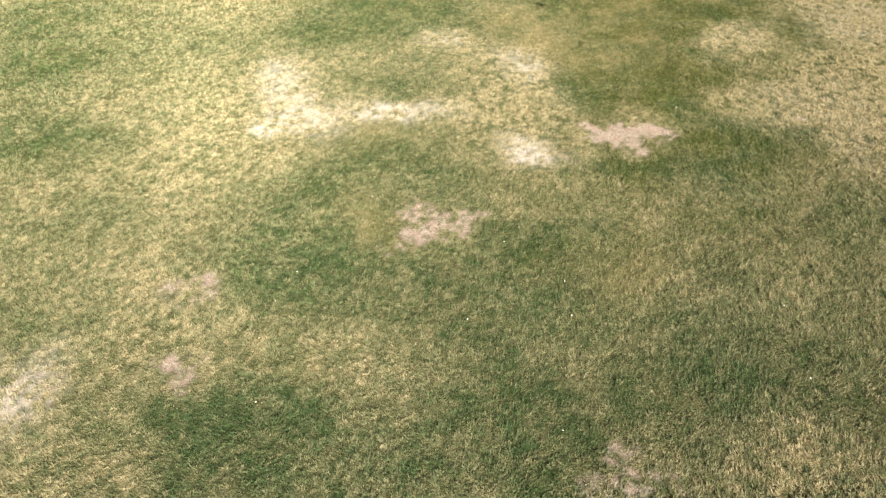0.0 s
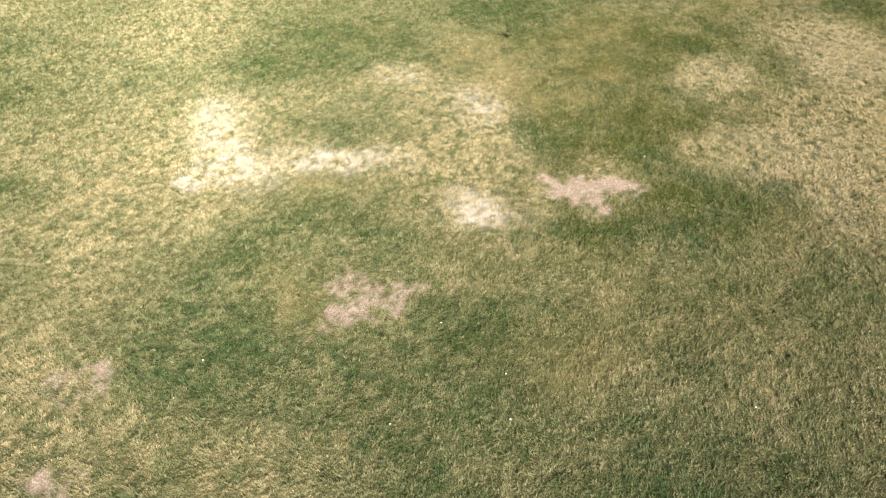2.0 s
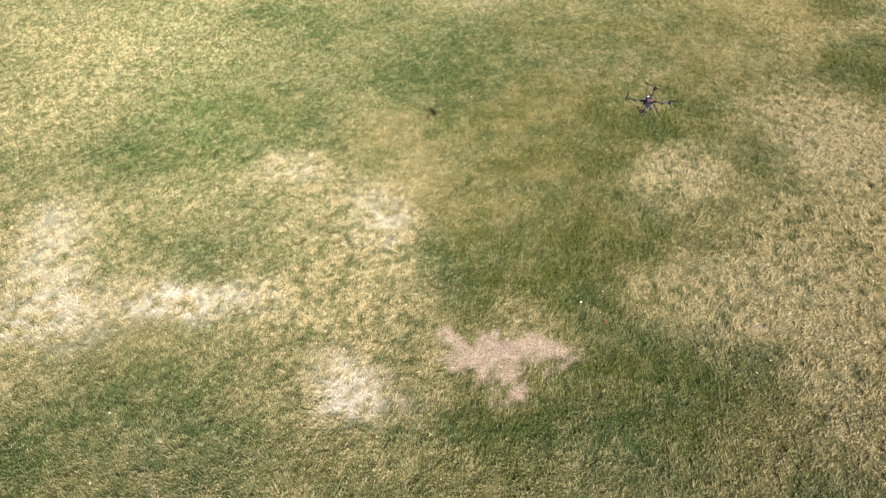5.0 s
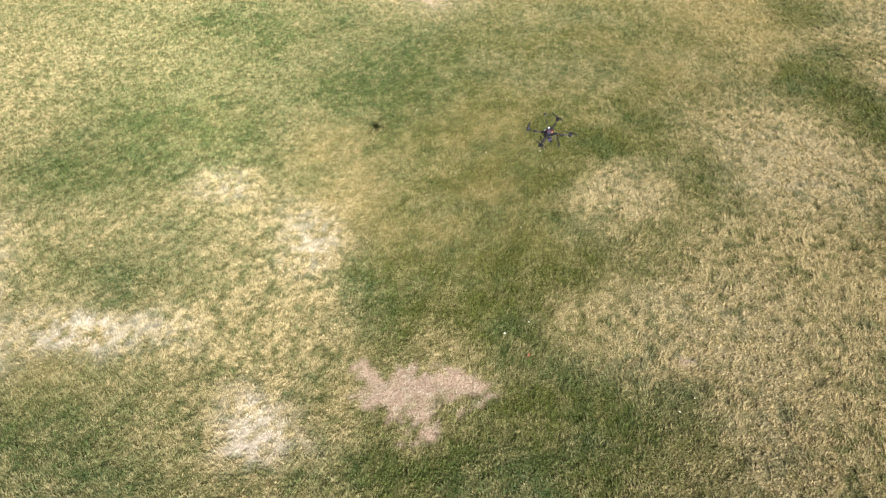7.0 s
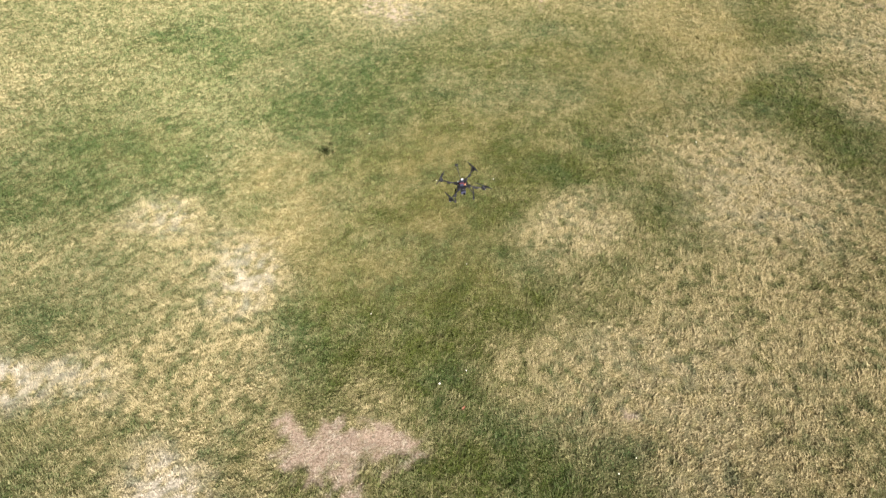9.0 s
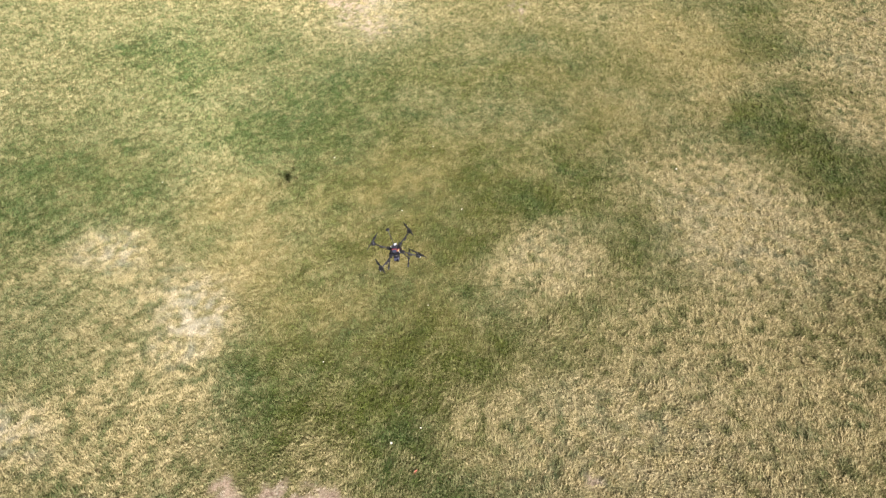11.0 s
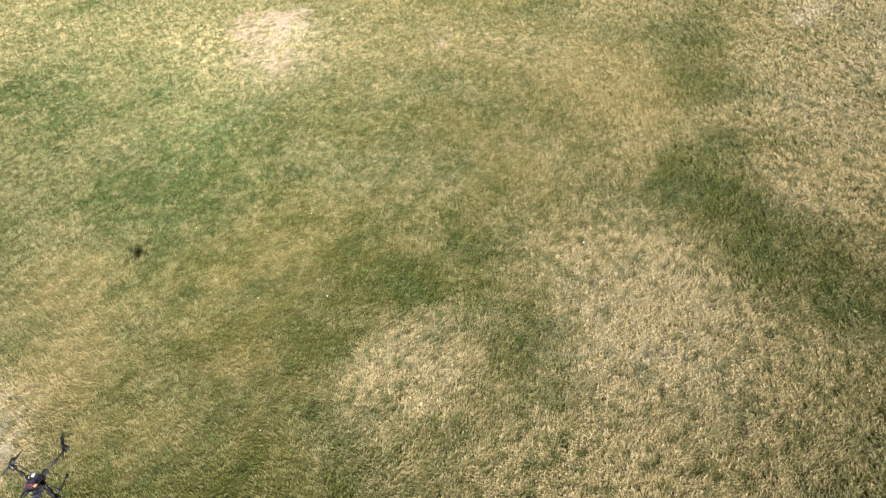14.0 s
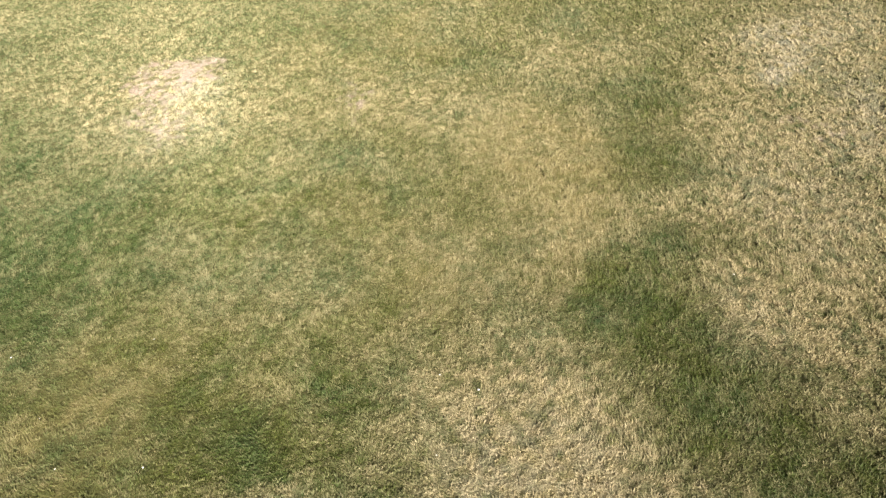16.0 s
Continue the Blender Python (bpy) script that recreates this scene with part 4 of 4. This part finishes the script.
def grow_grass(count, seed):
    """Tufts of a few short blades each, fanned out from one root."""
    rng = np.random.RandomState(seed)
    x, y = rng.uniform(-21, 33, count * 6), rng.uniform(2, 46, count * 6)
    # thinner and coarser towards the far side of the field
    along, off = x * 0.63 + y * 0.77, np.abs(x * 0.77 - y * 0.63 + 3.3)
    thin = np.clip(1.1 - 0.07 * np.maximum(off - 5, 0) - 0.06 * np.maximum(along - 25, 0), 0.2, 1)
    inside = in_field(x, y, 1.8 * rng.rand(len(x)) ** 1.5) & (rng.rand(len(x)) < thin)
    x, y, thin = x[inside], y[inside], thin[inside]
    found = read_turf(x, y)
    clump = np.clip((cushions(x, y) - 0.15) / 0.8, 0, 1)
    keep = rng.rand(len(x)) > np.maximum(0.1 * found[:, 1], 0.75 * (1 - clump) ** 1.5)
    x, y, thin, found, clump = x[keep][:count], y[keep][:count], thin[keep][:count], found[keep][:count], clump[keep][:count]
    n = len(x)
    # a tuft as a whole is rather green or rather dead; gap shade is coloured in by clump
    found[:, 0] = np.clip(0.5 + 1.1 * (found[:, 0] - 0.5) + 0.12 * (clump - 0.6) + rng.normal(0, 0.11, n), 0, 1)
    grow = np.clip((found[:, 4] - 0.3) / 0.4, 0, 1) * 0.3 + 0.7 * clump
    high = (0.03 + 0.046 * grow) * rng.uniform(0.75, 1.3, n) / thin ** 0.25 * (1 - 0.35 * found[:, 1])
    turn_of, lot_of = rng.uniform(0, math.tau, n), 0.6 * blade_lot(x, y) + 0.4 * rng.rand(n)
    lean_way = 2.0 * lumps(x, y, 1.6, 171, 2) * math.tau

    def spread(values):
        return np.repeat(values, PER_TUFT, axis=0)

    k = n * PER_TUFT
    blade = np.tile(np.arange(PER_TUFT), n)
    turn = spread(turn_of) + blade * (math.tau / PER_TUFT) + rng.normal(0, 0.5, k)
    lean = np.radians(np.clip(rng.normal(48, 19, k), 5, 88))
    lean = np.where(spread(found[:, 1]) > 0.35, np.radians(72), lean)
    long = spread(high) * rng.uniform(0.65, 1.15, k)
    wide = rng.uniform(0.0052, 0.0098, k) / spread(thin) ** 0.5
    bx, by = spread(x) + np.cos(turn) * 0.014, spread(y) + np.sin(turn) * 0.014
    root = np.stack([bx, by, spread(turf_height(x, y, found)) - 0.008], 1)
    side = np.stack([-np.sin(turn) * wide, np.cos(turn) * wide, 0 * wide], 1)
    reach = np.sin(lean) * long
    tip = root + np.stack([np.cos(turn) * reach + 0.25 * long * np.cos(spread(lean_way)), np.sin(turn) * reach + 0.25 * long * np.sin(spread(lean_way)),
                           np.cos(lean) * long + 0.008], 1)
    places = np.stack([root - side, root + side, tip], 1).reshape(-1, 3)
    mesh = build_mesh("grass", places, np.arange(3 * k).reshape(-1, 3), 3, GRASS)
    colour = spread(found[:, :4])
    colour[:, 0] = np.clip(colour[:, 0] + rng.normal(0, 0.045, k), 0, 1)
    colour[:, 3] = np.maximum(colour[:, 3], colour[:, 1] * rng.uniform(0, 0.6, k))
    colour[:, 1] *= rng.uniform(0.3, 1, k)
    store_turf(mesh, "FACE", colour, np.clip(0.75 * spread(lot_of) + 0.25 * rng.rand(k), 0, 1))
    return tagged(new("grass", mesh), "short mown grass, green mixed with straw-dry blades", "grass", kind="stuff")


grow_grass(TUFTS, 11)


# ---------------------------------------------------------------- building of things
def thing(name, m, label, category, group=""):
    """The empty base of a thing, at the pose m."""
    ob = new(name)
    ob.matrix_world = m
    ob.empty_display_size = 0.05
    return tagged(ob, label, category, group)


def part(name, bm, material, parent, label=""):
    """One mesh object under a thing or under a part; its places are those of the thing."""
    mesh = bpy.data.meshes.new(name)
    bm.normal_update()
    bm.to_mesh(mesh)
    bm.free()
    mesh.materials.append(material)
    ob = new(name, mesh)
    ob.parent = parent
    return tagged(ob, label)


def tube(bm, a, b, r0, r1=None, sides=12):
    """A closed round bar from a to b."""
    a, b = Vector(a), Vector(b)
    turn = (b - a).to_track_quat("Z", "Y").to_matrix().to_4x4()
    made = bmesh.ops.create_cone(bm, cap_ends=True, segments=sides, radius1=r0, radius2=r0 if r1 is None else r1, depth=(b - a).length,
                                 matrix=Matrix.Translation((a + b) / 2) @ turn)
    for v in made["verts"]:
        for f in v.link_faces:
            f.smooth = len(f.verts) == 4
    return made["verts"]


def box(bm, size, m, soft=0.002):
    """A box with rounded edges."""
    made = bmesh.ops.create_cube(bm, size=1.0, matrix=m @ Matrix.Diagonal((*size, 1)))
    edges = list({e for v in made["verts"] for e in v.link_edges})
    if soft:
        bmesh.ops.bevel(bm, geom=edges, offset=soft, segments=2, profile=0.5, affect="EDGES")


def plate(bm, outline, z, thick):
    """A flat plate from an outline in the plan."""
    low = [bm.verts.new((x, y, z)) for x, y in outline]
    high = [bm.verts.new((x, y, z + thick)) for x, y in outline]
    bm.faces.new(low[::-1])
    bm.faces.new(high)
    for k in range(len(low)):
        j = (k + 1) % len(low)
        bm.faces.new((low[k], low[j], high[j], high[k]))


def octagon(rx, ry, cut):
    return [(rx, -ry + cut), (rx, ry - cut), (rx - cut, ry), (-rx + cut, ry), (-rx, ry - cut), (-rx, -ry + cut), (-rx + cut, -ry), (rx - cut, -ry)]


def blade_of_propeller(bm, root, way, length, z):
    """One twisted propeller blade, thin and tapered, along the angle way."""
    c, s = math.cos(way), math.sin(way)
    rings = []
    for k in range(9):
        f = k / 8
        r = 0.012 + f * (length - 0.012)
        chord = 0.011 + 0.022 * math.sin(math.pi * min(1, 0.18 + f * 0.95)) * (1 - 0.55 * f)
        twist = radians(24 - 17 * f)
        ring = []
        for u, h in ((-0.5, 0.0), (-0.1, 0.0016), (0.5, 0.0), (-0.1, -0.0012)):
            across, up = u * chord * math.cos(twist), u * chord * math.sin(twist) + h
            ring.append(bm.verts.new((root[0] + c * r - s * across, root[1] + s * r + c * across, z + up)))
        rings.append(ring)
    for a, b in zip(rings, rings[1:]):
        for k in range(4):
            j = (k + 1) % 4
            bm.faces.new((a[k], a[j], b[j], b[k])).smooth = True
    bm.faces.new(rings[0][::-1])
    bm.faces.new(rings[-1])


# ---------------------------------------------------------------- the flying drone
def quadcopter(m):
    drone = thing("quadcopter_drone", m, "black four-armed camera drone hovering above the grass, propellers stopped", "drone")
    # two deck plates with spacers between
    bm = bmesh.new()
    plate(bm, octagon(0.072, 0.07, 0.028), -0.004, 0.003)
    part("lower_plate", bm, CARBON, drone)
    bm = bmesh.new()
    plate(bm, octagon(0.066, 0.064, 0.026), 0.034, 0.003)
    part("upper_plate", bm, CARBON, drone)
    for sx, sy in ((1, 1), (-1, 1), (-1, -1), (1, -1)):
        bm = bmesh.new()
        tube(bm, (0.05 * sx, 0.046 * sy, -0.001), (0.05 * sx, 0.046 * sy, 0.034), 0.004, sides=8)
        part("spacer", bm, MOTOR_METAL, drone)
    bm = bmesh.new()
    box(bm, (0.07, 0.056, 0.028), pose(0, 0.004, 0.015), 0.004)
    part("flight_controller", bm, BLUE_CASE, drone)
    bm = bmesh.new()
    box(bm, (0.125, 0.052, 0.042), pose(0.0, -0.004, 0.0585, 0, 0, 90), 0.007)
    battery = part("battery", bm, BLUE_CASE, drone, "dark blue battery pack")
    bm = bmesh.new()
    box(bm, (0.03, 0.03, 0.004), pose(0.008, 0.036, 0.0812), 0.0015)
    part("battery_label", bm, WHITE_PLASTIC, battery, "white label on the battery")
    for y in (-0.045, 0.0):
        bm = bmesh.new()
        box(bm, (0.058, 0.014, 0.047), pose(0, y, 0.0585), 0.004)
        part("strap", bm, RED_STRAP if y < 0 else BLACK_PLASTIC, battery)
    bm = bmesh.new()
    box(bm, (0.018, 0.03, 0.02), pose(0.045, -0.042, 0.048, 0, 0, -20), 0.005)
    part("receiver", bm, YELLOW_WRAP, drone, "tan wrapped receiver")
    bm = bmesh.new()
    box(bm, (0.03, 0.022, 0.016), pose(-0.046, 0.04, 0.0465, 0, 0, 35), 0.003)
    part("power_module", bm, WHITE_PLASTIC, drone, "white plastic module")
    # wiring
    for x0, y0, x1, y1 in ((0.03, -0.07, 0.07, -0.03), (-0.03, -0.07, -0.07, -0.02), (0.02, 0.07, 0.068, 0.05)):
        bm = bmesh.new()
        points = [Vector((x0 + (x1 - x0) * f, y0 + (y1 - y0) * f, 0.05 + 0.03 * math.sin(math.pi * f))) for f in (0, 0.25, 0.5, 0.75, 1)]
        for a, b in zip(points, points[1:]):
            tube(bm, a, b, 0.0022, sides=6)
        part("cable", bm, RED_STRAP if x0 > 0.025 else BLACK_PLASTIC, drone)
    # four arms
    for n, way in enumerate((62, 152, 242, 332)):
        c, s = math.cos(radians(way)), math.sin(radians(way))
        tip = (0.335 * c, 0.335 * s)
        bm = bmesh.new()
        tube(bm, (0.05 * c, 0.05 * s, 0.016), (0.338 * c, 0.338 * s, 0.022), 0.0078, sides=14)
        arm = part("arm", bm, GREY_TUBE if n in (1, 3) else CARBON, drone, "dark grey carbon tube arm" if n in (1, 3) else "black carbon tube arm")
        bm = bmesh.new()
        box(bm, (0.05, 0.034, 0.03), pose(0.105 * c, 0.105 * s, 0.0165, 0, 0, way), 0.004)
        part("folding_clamp", bm, BLACK_PLASTIC, arm)
        bm = bmesh.new()
        box(bm, (0.056, 0.03, 0.016), pose(0.215 * c, 0.215 * s, 0.006, 0, 0, way), 0.004)
        part("speed_controller", bm, BLACK_PLASTIC, arm)
        bm = bmesh.new()
        box(bm, (0.052, 0.044, 0.024), pose(tip[0], tip[1], 0.022, 0, 0, way), 0.006)
        part("motor_mount", bm, BLACK_PLASTIC, arm)
        bm = bmesh.new()
        tube(bm, (tip[0], tip[1], 0.033), (tip[0], tip[1], 0.042), 0.021, 0.024, 20)
        tube(bm, (tip[0], tip[1], 0.0425), (tip[0], tip[1], 0.06), 0.0245, 0.0235, 20)
        tube(bm, (tip[0], tip[1], 0.06), (tip[0], tip[1], 0.064), 0.0235, 0.014, 20)
        part("motor", bm, MOTOR_METAL, arm, "dark metal brushless motor")
        bm = bmesh.new()
        tube(bm, (tip[0], tip[1], 0.064), (tip[0], tip[1], 0.078), 0.0125, 0.0105, 16)
        tube(bm, (tip[0], tip[1], 0.078), (tip[0], tip[1], 0.088), 0.006, 0.002, 10)
        spin = radians((118, 70, -60, 140)[n])
        blade_of_propeller(bm, tip, spin, 0.152, 0.071)
        blade_of_propeller(bm, tip, spin + math.pi, 0.152, 0.071)
        part("propeller", bm, BLACK_PLASTIC, arm, "black two-bladed propeller")
        bm = bmesh.new()
        tube(bm, (tip[0] * 1.06, tip[1] * 1.06, 0.008), (tip[0] * 1.06, tip[1] * 1.06, 0.013), 0.007, sides=10)
        part("position_light", bm, WHITE_PLASTIC, arm)
    # satellite receiver on a tall mast
    bm = bmesh.new()
    tube(bm, (-0.01, 0.05, 0.037), (-0.025, 0.06, 0.31), 0.0045, sides=10)
    tube(bm, (-0.01, 0.05, 0.036), (-0.0105, 0.0505, 0.046), 0.012, 0.009, 14)
    mast = part("mast", bm, CARBON, drone)
    bm = bmesh.new()
    tube(bm, (-0.025, 0.06, 0.309), (-0.025, 0.06, 0.321), 0.023, 0.023, 24)
    tube(bm, (-0.025, 0.06, 0.321), (-0.025, 0.06, 0.326), 0.023, 0.016, 24)
    part("satellite_receiver", bm, BLACK_PLASTIC, mast, "round black satellite receiver")
    # landing gear
    for side in (1, -1):
        bm = bmesh.new()
        tube(bm, (0.055 * side, 0, -0.003), (0.125 * side, 0, -0.15), 0.0065, sides=12)
        box(bm, (0.04, 0.03, 0.022), pose(0.058 * side, 0, -0.012, 0, 25 * side, 0), 0.004)
        leg = part("landing_leg", bm, CARBON, drone)
        bm = bmesh.new()
        tube(bm, (0.125 * side, -0.13, -0.155), (0.125 * side, 0.13, -0.155), 0.007, sides=12)
        box(bm, (0.024, 0.026, 0.024), pose(0.125 * side, 0, -0.153), 0.004)
        part("skid", bm, CARBON, leg)
        for y in (-0.115, 0.115):
            bm = bmesh.new()
            tube(bm, (0.125 * side, y - 0.028, -0.155), (0.125 * side, y + 0.028, -0.155), 0.0115, sides=14)
            part("foam_sleeve", bm, RUBBER, leg)
    # camera below
    bm = bmesh.new()
    tube(bm, (0, -0.05, -0.004), (0, -0.05, -0.03), 0.02, 0.024, 18)
    box(bm, (0.074, 0.012, 0.05), pose(0, -0.045, -0.055), 0.004)
    gimbal = part("gimbal", bm, BLACK_PLASTIC, drone)
    bm = bmesh.new()
    box(bm, (0.062, 0.045, 0.044), pose(0, -0.075, -0.06, -15, 0, 0), 0.006)
    part("camera_body", bm, BLUE_CASE, gimbal, "dark camera hung on the gimbal")
    bm = bmesh.new()
    tube(bm, (0.012, -0.094, -0.064), (0.012, -0.112, -0.069), 0.015, 0.014, 20)
    part("lens", bm, LENS_GLASS, gimbal, "glossy dark lens")
    for side in (1, -1):
        bm = bmesh.new()
        tube(bm, (0.05 * side, 0.08, -0.001), (0.085 * side, 0.13, -0.1), 0.003, 0.0022, 8)
        part("antenna", bm, BLACK_PLASTIC, drone)
    return drone


quadcopter(pose(7.52, 15.43, 4.60, 1, -9, -4) @ Matrix.Scale(0.94, 4))


# ---------------------------------------------------------------- daisies in the turf
def daisy(m):
    flower = thing("daisy", m, "small white daisy with a yellow centre in the turf", "flower", "daisies in the field")
    bm = bmesh.new()
    tube(bm, (0, 0, -0.03), (0.004, 0.002, 0.055), 0.0014, 0.0011, 6)
    part("stem", bm, STEM, flower)
    bm = bmesh.new()
    for k in range(13):
        way = math.tau * k / 13
        c, s = math.cos(way), math.sin(way)
        rows = []
        for r, w, h in ((0.004, 0.0015, 0.0), (0.011, 0.0035, 0.0022), (0.017, 0.0034, 0.0018), (0.0205, 0.0012, 0.0006)):
            rows.append([bm.verts.new((0.004 + c * r - s * w * q, 0.002 + s * r + c * w * q, 0.0555 + h + dz)) for q, dz in ((-1, 0), (1, 0), (1, -0.0005), (-1, -0.0005))])
        for a, b in zip(rows, rows[1:]):
            for q in range(4):
                bm.faces.new((a[q], a[(q + 1) % 4], b[(q + 1) % 4], b[q]))
        bm.faces.new(rows[-1])
    part("petals", bm, PETAL, flower)
    bm = bmesh.new()
    made = bmesh.ops.create_uvsphere(bm, u_segments=10, v_segments=6, radius=0.0058, matrix=pose(0.004, 0.002, 0.056) @ Matrix.Diagonal((1, 1, 0.55, 1)))
    part("flower_centre", bm, POLLEN, flower)
    return flower


DAISIES = [
    (0.42, 8.09), (2.58, 9.03), (-3.29, 9.79), (-2.58, 12.94), (9.69, 9.45), (-3.66, 8.96), (6.89, 7.99), (-1.71, 12.29),
    (1.42, 10.33), (4.60, 11.58), (-0.75, 27.67), (3.11, 26.76), (14.03, 22.41), (-1.83, 13.62), (0.54, 11.84), (7.01, 15.52),
    (7.49, 15.77), (5.70, 17.30), (8.05, 24.05), (7.73, 18.50), (10.11, 13.86), (-0.69, 21.89), (6.52, 28.18), (-1.57, 23.17),
    (8.19, 29.60), (5.42, 23.91), (3.17, 28.24), (7.22, 21.52), (6.54, 22.50), (11.82, 28.27), (13.39, 22.75), (8.63, 21.45),
    (13.26, 21.27), (19.25, 24.62), (2.53, 8.05), (6.62, 6.25), (1.92, 5.51), (-6.73, 8.83), (-3.65, 6.45), (1.23, 24.95),
    (1.05, 23.29), (9.76, 13.61),
]
rng = random.Random(77)
first = None
for x, y in DAISIES:
    here = np.array([x]), np.array([y])
    z = float(turf_height(*here, read_turf(*here))[0])
    m = pose(x, y, z, rng.uniform(-18, 4), rng.uniform(-10, 14), rng.uniform(0, 360)) @ Matrix.Scale(rng.uniform(0.55, 0.9), 4)
    if first is None:
        first = daisy(m)
    else:
        other = copy_thing(first, m)
        other.matrix_world = m


# ---------------------------------------------------------------- a fallen leaf
def dry_leaf(m):
    """A curled leaf blade with a stalk and a raised midrib."""
    leaf = thing("dry_leaf", m, "small curled reddish-brown dry leaf lying on the grass", "leaf")
    bm = bmesh.new()
    rows = []
    for k in range(9):
        u = k / 8
        half = 0.026 * math.sin(math.pi * u**0.8) * (1 + 0.18 * math.sin(9 * u)) + 0.001
        rows.append([bm.verts.new((0.09 * (u - 0.5), half * q, 0.018 * q * q + 0.012 * (2 * u - 1) ** 2 + dz)) for q, dz in ((-1, 0), (-0.5, 0), (0, 0.001), (0.5, 0), (1, 0), (1, -0.001), (0, -0.001), (-1, -0.001))])
    for a, c in zip(rows, rows[1:]):
        for q in range(8):
            bm.faces.new((a[q], a[(q + 1) % 8], c[(q + 1) % 8], c[q]))
    for end in (rows[0], rows[-1]):
        bm.faces.new(end)
    part("leaf_blade", bm, LEAF_BROWN, leaf)
    bm = bmesh.new()
    tube(bm, (-0.07, 0.004, 0.018), (-0.044, 0, 0.013), 0.0012, 0.0016, 6)
    tube(bm, (-0.044, 0, 0.013), (0.04, 0, 0.012), 0.0016, 0.0007, 6)
    part("stalk", bm, LEAF_BROWN, leaf)
    return leaf


leaf_spot = np.array([7.40]), np.array([15.00])
dry_leaf(pose(7.40, 15.00, float(turf_height(*leaf_spot, read_turf(*leaf_spot))[0]) + 0.012, 5, -8, 40))
